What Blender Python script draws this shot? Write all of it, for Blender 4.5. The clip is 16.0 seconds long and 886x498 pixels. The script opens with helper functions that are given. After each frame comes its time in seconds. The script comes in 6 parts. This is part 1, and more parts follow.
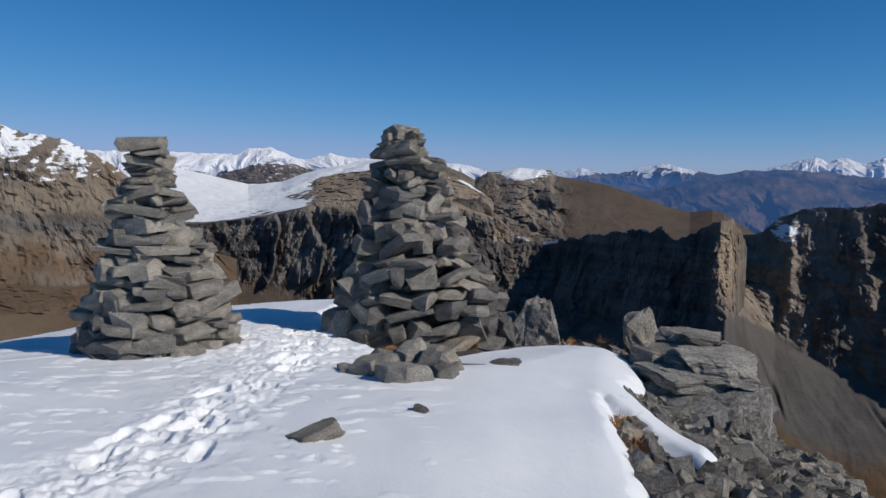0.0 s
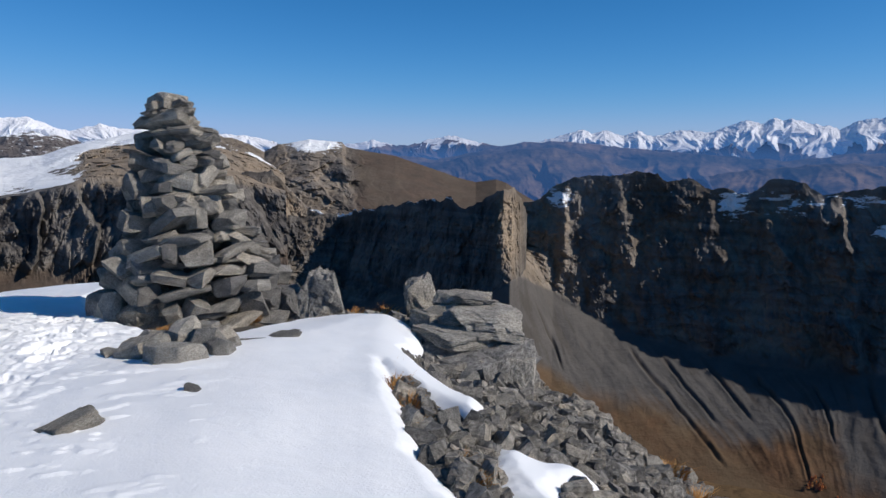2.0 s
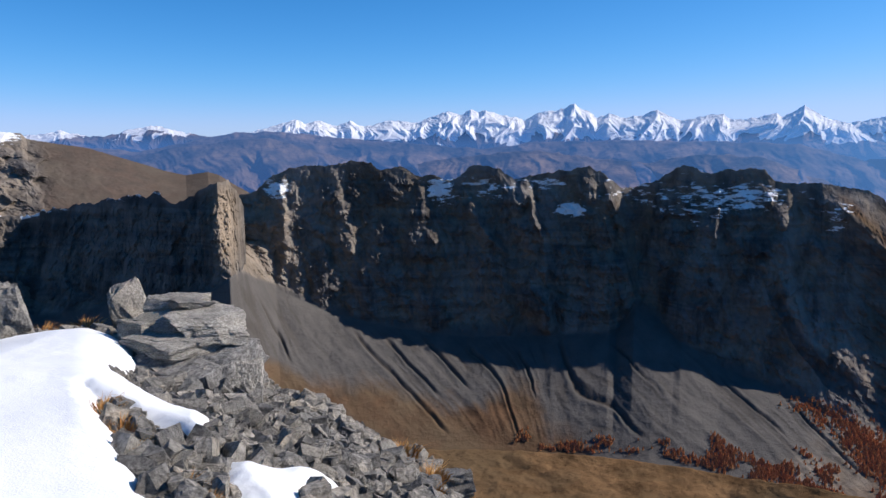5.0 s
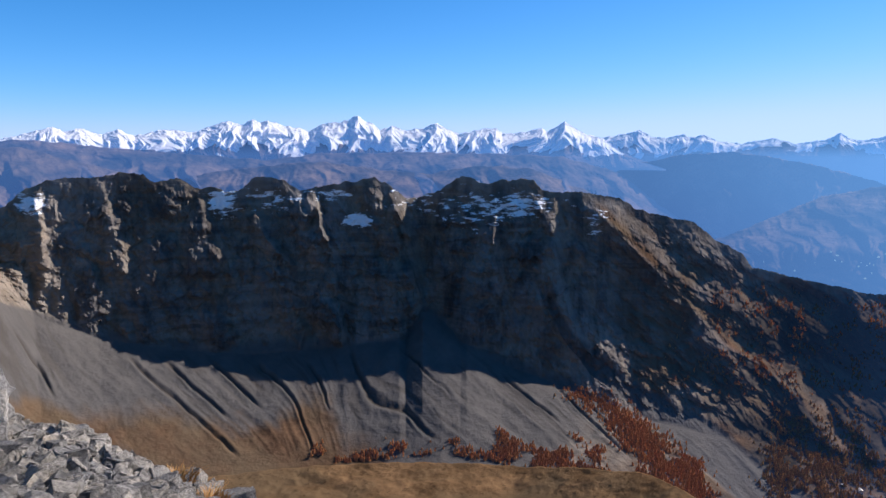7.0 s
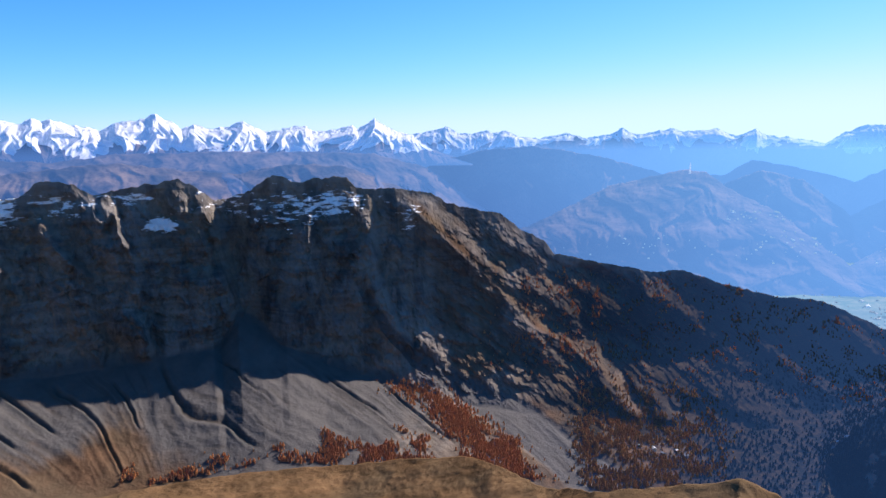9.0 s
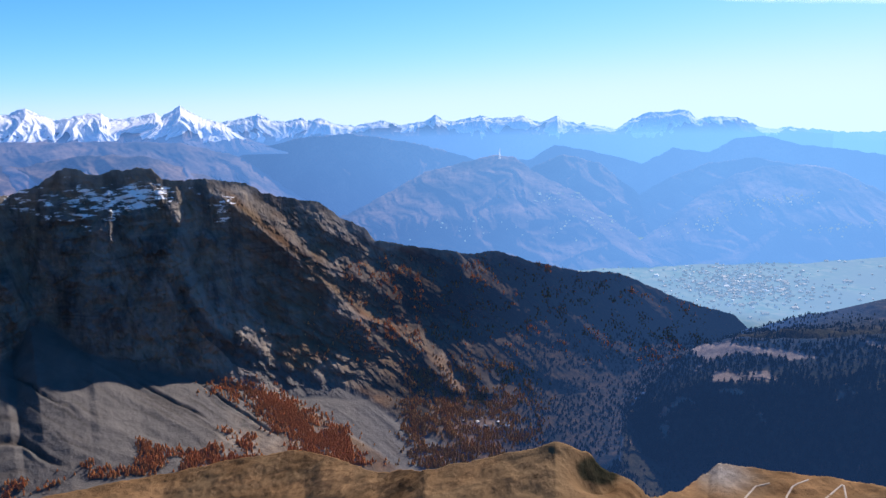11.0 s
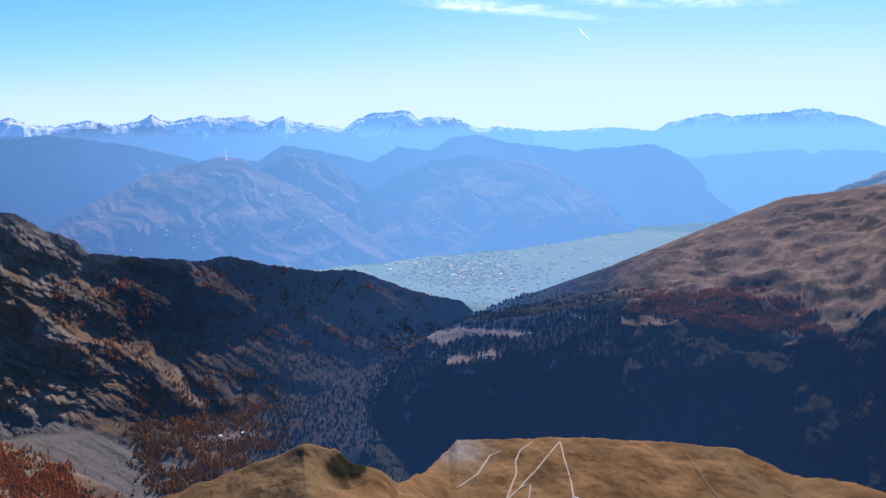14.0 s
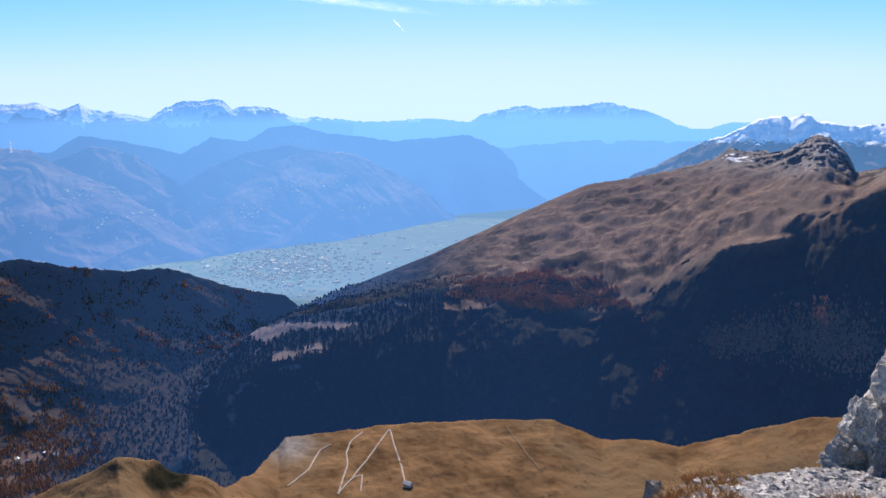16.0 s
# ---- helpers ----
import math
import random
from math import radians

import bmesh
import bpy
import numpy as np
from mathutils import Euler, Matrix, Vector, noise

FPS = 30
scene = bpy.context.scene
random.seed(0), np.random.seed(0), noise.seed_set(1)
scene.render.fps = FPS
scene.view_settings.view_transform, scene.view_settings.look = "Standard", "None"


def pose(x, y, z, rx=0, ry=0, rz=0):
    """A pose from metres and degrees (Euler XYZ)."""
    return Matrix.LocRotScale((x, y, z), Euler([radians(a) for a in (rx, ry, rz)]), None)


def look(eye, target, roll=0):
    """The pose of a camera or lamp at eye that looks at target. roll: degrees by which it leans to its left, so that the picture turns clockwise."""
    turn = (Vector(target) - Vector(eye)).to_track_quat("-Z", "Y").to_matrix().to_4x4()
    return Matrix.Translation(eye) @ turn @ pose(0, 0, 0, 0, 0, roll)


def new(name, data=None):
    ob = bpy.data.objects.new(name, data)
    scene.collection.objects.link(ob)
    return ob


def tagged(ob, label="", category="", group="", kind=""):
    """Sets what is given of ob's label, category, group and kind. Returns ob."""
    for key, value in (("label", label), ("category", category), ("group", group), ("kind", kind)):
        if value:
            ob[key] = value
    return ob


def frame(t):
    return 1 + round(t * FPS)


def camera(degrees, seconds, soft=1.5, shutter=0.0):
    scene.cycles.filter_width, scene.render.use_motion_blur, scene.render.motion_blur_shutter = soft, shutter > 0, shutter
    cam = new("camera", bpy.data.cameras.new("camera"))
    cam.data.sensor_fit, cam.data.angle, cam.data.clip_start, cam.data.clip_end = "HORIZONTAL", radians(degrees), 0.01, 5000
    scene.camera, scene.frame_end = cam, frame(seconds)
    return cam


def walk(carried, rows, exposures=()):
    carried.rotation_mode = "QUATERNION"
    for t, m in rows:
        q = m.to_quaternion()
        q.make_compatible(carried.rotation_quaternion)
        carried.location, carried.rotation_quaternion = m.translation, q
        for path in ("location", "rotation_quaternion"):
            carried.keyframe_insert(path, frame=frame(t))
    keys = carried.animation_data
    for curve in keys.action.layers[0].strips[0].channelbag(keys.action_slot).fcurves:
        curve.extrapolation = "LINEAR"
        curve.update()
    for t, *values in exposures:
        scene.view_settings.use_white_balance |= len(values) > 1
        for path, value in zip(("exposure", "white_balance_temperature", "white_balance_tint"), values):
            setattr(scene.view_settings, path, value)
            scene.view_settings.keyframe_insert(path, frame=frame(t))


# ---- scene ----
cam = camera(62.84, 16.0)
EYE = 1.62
ROWS = [
    (0.0, 0.000, -0.000, -0.000, 0.00, -6.00, -0.00),
    (0.5, 0.036, -0.024, 0.000, -4.45, -6.36, 0.04),
    (1.0, 0.079, -0.053, -0.006, -8.91, -7.03, 0.16),
    (1.5, 0.131, -0.084, -0.011, -12.84, -7.69, 0.21),
    (2.0, 0.153, -0.087, -0.014, -16.23, -8.21, 0.13),
    (2.5, 0.154, -0.080, -0.014, -19.21, -8.70, 0.23),
    (3.0, 0.153, -0.047, -0.013, -22.35, -9.10, 0.35),
    (5.5, 0.233, 0.062, -0.017, -42.58, -8.86, 0.25),
    (6.0, 0.253, 0.051, -0.034, -46.77, -8.65, 0.10),
    (6.5, 0.274, 0.021, -0.053, -50.91, -8.41, 0.01),
    (7.0, 0.283, -0.006, -0.066, -55.00, -8.21, -0.18),
    (7.5, 0.290, -0.026, -0.076, -59.02, -8.19, -0.19),
    (8.0, 0.301, -0.039, -0.083, -62.82, -8.23, -0.01),
    (8.5, 0.311, -0.045, -0.089, -66.36, -8.28, 0.24),
    (9.0, 0.317, -0.049, -0.092, -69.69, -8.47, 0.59),
    (11.5, 0.306, -0.053, -0.095, -87.93, -9.60, 0.80),
    (12.0, 0.297, -0.055, -0.094, -91.91, -9.39, 0.71),
    (12.5, 0.290, -0.058, -0.093, -95.46, -9.33, 0.73),
    (13.0, 0.295, -0.063, -0.094, -98.59, -9.48, 0.88),
    (13.5, 0.312, -0.069, -0.098, -101.76, -9.74, 0.97),
    (14.0, 0.339, -0.078, -0.103, -104.98, -9.96, 0.96),
    (14.5, 0.374, -0.088, -0.110, -108.30, -10.17, 0.87),
    (15.0, 0.411, -0.099, -0.118, -111.81, -10.37, 0.71),
    (15.5, 0.447, -0.109, -0.127, -115.39, -10.60, 0.58),
    (16.0, 0.483, -0.119, -0.135, -118.99, -10.85, 0.43),
]
walk(cam, [(t, pose(x, y, EYE + z, 90 + pitch, roll, yaw)) for t, x, y, z, yaw, pitch, roll in ROWS],
     exposures=[(0.0, -0.15, 6500, 10), (1.0, 0.0, 6500, 10), (3.0, 0.27, 6500, 11), (6.0, 0.78, 6550, 14), (7.4, 0.86, 6600, 16), (8.2, 0.9, 6650, 17), (9.0, 1.18, 6700, 18), (12.0, 1.14, 6750, 18), (16.0, 1.06, 6750, 18)])

# ---- sky and sun ----
SUN_AZ, SUN_EL = 119.0, 34.0
world = bpy.data.worlds.new("sky")
scene.world = world
world.use_nodes = True
wn = world.node_tree
sky = wn.nodes.new("ShaderNodeTexSky")
sky.sky_type, sky.sun_disc = "NISHITA", False
sky.sun_elevation, sky.sun_rotation = radians(SUN_EL), radians(SUN_AZ)
sky.altitude, sky.air_density, sky.dust_density, sky.ozone_density = 2600, 0.8, 0.5, 4.5
split, joined = wn.nodes.new("ShaderNodeSeparateColor"), wn.nodes.new("ShaderNodeCombineColor")
wn.links.new(sky.outputs[0], split.inputs[0])


def sky_step(op, a, b):
    n = wn.nodes.new("ShaderNodeMath")
    n.operation = op
    wn.links.new(a, n.inputs[0])
    n.inputs[1].default_value = b
    return n.outputs[0]


# deep blue above, paling softly towards the horizon under the sun
for k, (gain, power, most) in enumerate(((0.29, 1.7, 3.7), (0.92, 1.0, 5.5), (1.22, 1.0, 9.0))):
    c = sky_step("MAXIMUM", sky_step("MULTIPLY", sky_step("POWER", split.outputs[k], power), gain), 0.01)
    c = sky_step("POWER", sky_step("ADD", sky_step("POWER", c, -4.0), most ** -4.0), -0.25)
    wn.links.new(c, joined.inputs[k])
wn.links.new(joined.outputs[0], wn.nodes["Background"].inputs[0])
wn.nodes["Background"].inputs[1].default_value = 0.085
sun = new("sun", bpy.data.lights.new("sun", "SUN"))
sun.data.energy, sun.data.angle, sun.data.color = 3.7, radians(0.53), (1.0, 0.93, 0.83)
sun_way = Vector((math.sin(radians(SUN_AZ)) * math.cos(radians(SUN_EL)),
                  math.cos(radians(SUN_AZ)) * math.cos(radians(SUN_EL)), math.sin(radians(SUN_EL))))
sun.matrix_world = look(sun_way * 100, (0, 0, 0))


# ---- materials ----
class Shade:
    """A small helper to write node trees."""

    def __init__(self, name, gloss=0.25):
        self.m = bpy.data.materials.new(name)
        self.m.use_nodes = True
        self.t = self.m.node_tree
        self.bsdf = self.t.nodes["Principled BSDF"]
        self.bsdf.inputs["Specular IOR Level"].default_value = gloss
        self.pos = self.node("ShaderNodeNewGeometry").outputs["Position"]
        self.obj = self.node("ShaderNodeTexCoord").outputs["Object"]

    def node(self, kind):
        return self.t.nodes.new(kind)

    def link(self, a, b):
        if isinstance(a, (int, float)):
            b.default_value = a
        elif isinstance(a, tuple):
            b.default_value = a if len(a) == 4 or b.type == "VECTOR" else (*a, 1)
        else:
            self.t.links.new(a, b)

    def noise(self, scale, detail=5, rough=0.55, at=None, stretch=None, warp=0.0):
        n = self.node("ShaderNodeTexNoise")
        n.inputs["Scale"].default_value, n.inputs["Detail"].default_value = scale, detail
        n.inputs["Roughness"].default_value, n.inputs["Distortion"].default_value = rough, warp
        v = at or self.pos
        if stretch:
            mp = self.node("ShaderNodeMapping")
            mp.inputs["Scale"].default_value = stretch
            self.link(v, mp.inputs[0])
            v = mp.outputs[0]
        self.link(v, n.inputs["Vector"])
        return n.outputs["Fac"]

    def voronoi(self, scale, at=None, feature="DISTANCE_TO_EDGE"):
        n = self.node("ShaderNodeTexVoronoi")
        n.feature = feature
        n.inputs["Scale"].default_value = scale
        self.link(at or self.pos, n.inputs["Vector"])
        return n.outputs[0]

    def ramp(self, fac, *stops):
        n = self.node("ShaderNodeValToRGB")
        e = n.color_ramp.elements
        while len(e) < len(stops):
            e.new(0.5)
        for k, (p, c) in zip(e, stops):
            k.position = p
            k.color = (c, c, c, 1) if isinstance(c, (int, float)) else (*c, 1)
        self.link(fac, n.inputs[0])
        return n.outputs[0]

    def mix(self, fac, a, b, mode="MIX"):
        n = self.node("ShaderNodeMix")
        n.data_type, n.blend_type = "RGBA", mode
        self.link(fac, n.inputs[0])
        self.link(a, n.inputs[6])
        self.link(b, n.inputs[7])
        return n.outputs[2]

    def math(self, op, a, b=0.0, clamp=False):
        n = self.node("ShaderNodeMath")
        n.operation, n.use_clamp = op, clamp
        self.link(a, n.inputs[0])
        self.link(b, n.inputs[1])
        return n.outputs[0]

    def mask(self, name):
        n = self.node("ShaderNodeAttribute")
        n.attribute_name = name
        return n.outputs["Fac"]

    def chance(self):
        return self.node("ShaderNodeObjectInfo").outputs["Random"]

    def island(self):
        return self.node("ShaderNodeNewGeometry").outputs["Random Per Island"]

    def upward(self):
        n = self.node("ShaderNodeSeparateXYZ")
        self.link(self.node("ShaderNodeNewGeometry").outputs["Normal"], n.inputs[0])
        return n.outputs[2]

    def done(self, colour, rough=0.9, bump=None, strength=0.5, distance=0.02, haze_glow=0.0, haze_glow_colour=(0.2, 0.4, 0.8)):
        self.link(colour, self.bsdf.inputs["Base Color"])
        self.link(rough, self.bsdf.inputs["Roughness"])
        if bump is not None:
            b = self.node("ShaderNodeBump")
            b.inputs["Strength"].default_value, b.inputs["Distance"].default_value = strength, distance
            self.link(bump, b.inputs["Height"])
            self.link(b.outputs[0], self.bsdf.inputs["Normal"])
        # painted haze: a coloured emission mixed over the surface
        if haze_glow:
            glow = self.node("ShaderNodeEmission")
            glow.inputs[0].default_value = (*haze_glow_colour, 1)
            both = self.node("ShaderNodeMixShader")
            self.link(haze_glow, both.inputs[0])
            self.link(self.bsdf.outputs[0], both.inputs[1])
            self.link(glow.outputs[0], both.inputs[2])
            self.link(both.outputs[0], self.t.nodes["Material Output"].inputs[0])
        return self.m


def make_snow():
    s = Shade("snow")
    n = s.noise(1.3, 6, 0.6)
    c = s.mix(s.ramp(n, (0.35, 0.0), (0.7, 1.0)), (0.80, 0.82, 0.85), (0.87, 0.88, 0.90))
    s.bsdf.inputs["Subsurface Weight"].default_value = 0.0
    b = s.mix(0.35, s.noise(9, 5, 0.6), s.noise(70, 3, 0.6))
    return s.done(c, 0.55, b, 0.35, 0.03)


def make_limestone(name="limestone", dark=(0.10, 0.095, 0.088), light=(0.34, 0.32, 0.29), scale=1.0, lichen=0.35, joined=False):
    s = Shade(name)
    base = s.noise(2.2 * scale, 6, 0.62, s.obj)
    fine = s.noise(28 * scale, 5, 0.7, s.obj)
    c = s.mix(s.ramp(base, (0.28, 0.0), (0.68, 1.0)), dark, light)
    c = s.mix(s.math("MULTIPLY", s.ramp(fine, (0.42, 0.0), (0.60, 1.0)), 0.62), c, tuple(v * 0.3 for v in dark))
    c = s.mix(s.math("MULTIPLY", s.ramp(s.noise(9 * scale, 5, 0.7, s.obj), (0.50, 0.0), (0.62, 1.0)), 0.5), c, tuple(v * 0.45 for v in dark))
    c = s.mix(s.math("MULTIPLY", s.ramp(s.noise(5 * scale, 4, 0.6, s.obj), (0.55, 0.0), (0.72, 1.0)), lichen), c, (0.33, 0.27, 0.19))
    hue = s.island() if joined else s.chance()
    c = s.mix(1.0, c, s.ramp(hue, (0.0, (0.50, 0.50, 0.52)), (0.5, (0.88, 0.86, 0.83)), (1.0, (1.20, 1.13, 1.03))), "MULTIPLY")
    crack = s.ramp(s.voronoi(4.5 * scale, s.obj), (0.0, 0.0), (0.05, 1.0))
    c = s.mix(s.math("MULTIPLY", s.math("SUBTRACT", 1.0, crack), 0.2), c, tuple(v * 0.3 for v in dark))
    h = s.mix(0.06, s.mix(0.5, base, fine), crack, "MULTIPLY")
    return s.done(c, 0.88, h, 1.0, 0.06)


def make_summit_ground():
    s = Shade("summit_ground")
    n, f = s.noise(1.1, 6, 0.6), s.noise(14, 6, 0.7)
    c = s.mix(s.ramp(n, (0.35, 0.0), (0.65, 1.0)), (0.06, 0.054, 0.047), (0.16, 0.145, 0.125))
    c = s.mix(s.ramp(s.noise(0.9, 4, 0.6), (0.55, 0.0), (0.66, 0.7)), c, (0.30, 0.185, 0.085))
    cells = s.voronoi(9, None, "F1")
    c = s.mix(s.math("MULTIPLY", s.ramp(cells, (0.25, 0.0), (0.6, 1.0)), 0.7), c, (0.045, 0.04, 0.036))
    return s.done(c, 0.95, s.mix(0.5, f, cells), 0.8, 0.06)


def make_cliff():
    s = Shade("cliff_rock", 0.0)
    big = s.noise(0.006, 6, 0.6)
    fine = s.noise(0.05, 7, 0.65)
    strata = s.noise(0.012, 6, 0.6, None, (0.25, 0.25, 5.0), 0.6)
    ribs = s.noise(0.03, 6, 0.65, None, (1.0, 1.0, 0.16))
    c = s.mix(s.ramp(big, (0.35, 0.0), (0.66, 1.0)), (0.058, 0.055, 0.056), (0.18, 0.168, 0.16))
    c = s.mix(s.math("MULTIPLY", s.ramp(strata, (0.40, 0.0), (0.62, 1.0)), 0.6), c, (0.22, 0.20, 0.18))
    c = s.mix(s.math("MULTIPLY", s.ramp(ribs, (0.45, 0.0), (0.60, 1.0)), 0.65), c, (0.034, 0.031, 0.031))
    tan = s.math("MULTIPLY", s.mask("tan"), s.ramp(fine, (0.3, 0.5), (0.6, 1.0)))
    c = s.mix(tan, c, (0.36, 0.28, 0.20))
    # debris slopes below the faces
    fall = s.noise(0.03, 6, 0.6, None, (1.0, 1.0, 0.25))
    gravel = s.mix(s.ramp(fall, (0.3, 0.0), (0.7, 1.0)), (0.086, 0.082, 0.080), (0.116, 0.109, 0.104))
    gravel = s.mix(s.mask("line"), gravel, (0.065, 0.056, 0.05))
    c = s.mix(s.mask("scree"), c, gravel)
    turf = s.mix(s.ramp(s.noise(0.03, 6, 0.65), (0.35, 0.0), (0.65, 1.0)), (0.07, 0.04, 0.022), (0.15, 0.085, 0.048))
    turf = s.mix(s.ramp(s.noise(0.008, 5, 0.6), (0.42, 0.0), (0.62, 1.0)), turf, (0.13, 0.09, 0.055))
    c = s.mix(s.mask("grass"), c, turf)
    c = s.mix(s.mask("wood"), c, s.mix(s.ramp(s.noise(0.06, 5, 0.7), (0.4, 0.0), (0.62, 1.0)), (0.014, 0.014, 0.011), (0.05, 0.034, 0.02)))
    edge = s.math("ADD", s.mask("snow"), s.math("MULTIPLY", s.math("SUBTRACT", s.noise(0.06, 6, 0.68, None, (0.6, 0.6, 2.6)), 0.5), 1.7))
    c = s.mix(s.math("MULTIPLY", s.ramp(edge, (0.48, 0.0), (0.56, 1.0)), s.ramp(s.mask("snow"), (0.04, 0.0), (0.2, 1.0))), c, (0.80, 0.82, 0.85))
    h = s.mix(0.5, s.mix(0.5, fine, strata), ribs)
    # emission by mask paints blue haze over the rock
    return s.done(c, 0.92, h, 0.9, 9.0, s.mask("haze_glow"), (0.03, 0.09, 0.24))


def make_turf(name, low, high, dry):
    s = Shade(name, 0.0)
    c = s.mix(s.ramp(s.noise(0.02, 7, 0.62), (0.33, 0.0), (0.66, 1.0)), low, high)
    c = s.mix(s.ramp(s.noise(0.006, 5, 0.6, None, None, 1.0), (0.45, 0.0), (0.62, 1.0)), c, dry)
    spots = s.noise(0.12, 6, 0.7)
    c = s.mix(s.ramp(spots, (0.58, 0.0), (0.7, 0.75)), c, tuple(v * 0.4 for v in low))
    c = s.mix(s.mask("scree"), c, s.mix(s.ramp(s.noise(0.05, 6, 0.65), (0.35, 0.0), (0.65, 1.0)), (0.14, 0.13, 0.125), (0.30, 0.285, 0.27)))
    dark = s.mix(s.ramp(s.noise(0.06, 5, 0.7), (0.4, 0.0), (0.62, 1.0)), (0.012, 0.016, 0.011), (0.035, 0.032, 0.02))
    c = s.mix(s.mask("wood"), c, dark)
    edge = s.math("ADD", s.mask("snow"), s.math("MULTIPLY", s.math("SUBTRACT", s.noise(0.03, 7, 0.68), 0.5), 1.7))
    c = s.mix(s.math("MULTIPLY", s.ramp(edge, (0.48, 0.0), (0.56, 1.0)), s.ramp(s.mask("snow"), (0.04, 0.0), (0.2, 1.0))), c, (0.80, 0.82, 0.85))
    # blue haze painted as emission by mask, lifting the dark slopes
    return s.done(c, 0.95, s.mix(0.5, spots, s.noise(0.03, 6, 0.6)), 0.8, 4.0, s.mask("haze_glow"), (0.032, 0.105, 0.30))


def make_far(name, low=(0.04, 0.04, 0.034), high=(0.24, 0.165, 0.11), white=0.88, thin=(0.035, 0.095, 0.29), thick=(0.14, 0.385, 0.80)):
    """Distance: land paled by haze painted as emission, more so towards the sun."""
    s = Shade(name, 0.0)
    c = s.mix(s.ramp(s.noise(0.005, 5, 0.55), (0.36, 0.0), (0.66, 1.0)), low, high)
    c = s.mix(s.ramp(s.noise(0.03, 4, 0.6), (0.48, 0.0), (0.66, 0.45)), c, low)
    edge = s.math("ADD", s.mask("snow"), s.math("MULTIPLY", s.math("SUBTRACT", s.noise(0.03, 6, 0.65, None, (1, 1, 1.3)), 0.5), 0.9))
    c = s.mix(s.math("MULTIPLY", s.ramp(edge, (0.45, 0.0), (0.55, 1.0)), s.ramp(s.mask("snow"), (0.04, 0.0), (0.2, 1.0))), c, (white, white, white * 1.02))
    m = s.done(c, 0.95, s.noise(0.022, 5, 0.55), 0.8, 14.0, s.mask("haze_glow"), thin)
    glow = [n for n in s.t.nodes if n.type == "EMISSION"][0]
    # the painted haze turns from thin to thick colour towards the sun
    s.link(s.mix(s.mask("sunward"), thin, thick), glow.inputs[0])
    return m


def make_plain(name, colours, scale, rough=0.9, bump_scale=40, bump=0.02):
    s = Shade(name)
    c = s.mix(s.ramp(s.noise(scale, 5, 0.6, s.obj), (0.3, 0.0), (0.7, 1.0)), *colours)
    return s.done(c, rough, s.noise(bump_scale, 5, 0.6, s.obj), 0.5, bump)


SNOW = make_snow()
STONE = make_limestone("limestone", (0.26, 0.25, 0.23), (0.66, 0.625, 0.575))
SUMMIT = make_summit_ground()
CLIFF = make_cliff()
TURF = make_turf("alp_turf", (0.07, 0.042, 0.022), (0.21, 0.125, 0.064), (0.14, 0.093, 0.052))
SLOPE = make_turf("valley_slope", (0.075, 0.054, 0.043), (0.25, 0.175, 0.13), (0.13, 0.10, 0.08))
FAR_LAND = make_far("far_land")


# ---- numbers: noise and lofts ----
SLOPES = np.array([(1, 1, 0), (-1, 1, 0), (1, -1, 0), (-1, -1, 0), (1, 0, 1), (-1, 0, 1), (1, 0, -1), (-1, 0, -1),
                   (0, 1, 1), (0, -1, 1), (0, 1, -1), (0, -1, -1), (1, 1, 0), (-1, 1, 0), (0, -1, 1), (0, -1, -1)], np.float32)


def value_noise(p, seed):
    """Smooth gradient noise, about -1 to 1, at the rows of p (n, 3)."""
    i = np.floor(p).astype(np.int64)
    f = (p - i).astype(np.float32)
    u = f * f * f * (f * (f * 6 - 15) + 10)
    total = np.zeros(len(p), np.float32)
    for c in range(8):
        a, b, e = c & 1, c >> 1 & 1, c >> 2
        h = ((i[:, 0] + a) * 374761393 + (i[:, 1] + b) * 668265263 + (i[:, 2] + e) * 1440662683 + seed * 974634777) & 0xFFFFFFFF
        h = ((h ^ (h >> 13)) * 1274126177) & 0xFFFFFFFF
        g = SLOPES[(h ^ (h >> 16)) & 15]
        w = (u[:, 0] if a else 1 - u[:, 0]) * (u[:, 1] if b else 1 - u[:, 1]) * (u[:, 2] if e else 1 - u[:, 2])
        total += w * (g[:, 0] * (f[:, 0] - a) + g[:, 1] * (f[:, 1] - b) + g[:, 2] * (f[:, 2] - e))
    return total * 1.5


def fbm(p, octaves=5, gain=0.5, seed=0, ridge=False):
    total, amp, norm = 0.0, 1.0, 0.0
    for k in range(octaves):
        n = value_noise(p * 2.03 ** k, seed + k)
        total = total + amp * (1 - 2 * np.abs(n) if ridge else n)
        norm += amp
        amp *= gain
    return total / norm


def pairs(az, row):
    """Interpolates a row of (bearing, value) pairs."""
    a = np.array(row, float)
    return np.interp(az, a[:, 0], a[:, 1])


def mesh_from(name, verts, faces, material, smooth=True, masks=None):
    me = bpy.data.meshes.new(name)
    faces = np.asarray(faces, np.int32)
    k = faces.shape[1]
    me.vertices.add(len(verts))
    me.vertices.foreach_set("co", np.asarray(verts, np.float32).ravel())
    me.loops.add(faces.size)
    me.loops.foreach_set("vertex_index", faces.ravel())
    me.polygons.add(len(faces))
    me.polygons.foreach_set("loop_start", np.arange(0, faces.size, k, dtype=np.int32))
    me.polygons.foreach_set("use_smooth", np.full(len(faces), smooth))
    me.update(calc_edges=True)
    me.materials.append(material)
    for key, values in (masks or {}).items():
        a = me.attributes.new(key, "FLOAT", "POINT")
        a.data.foreach_set("value", np.asarray(values, np.float32).ravel())
    return me


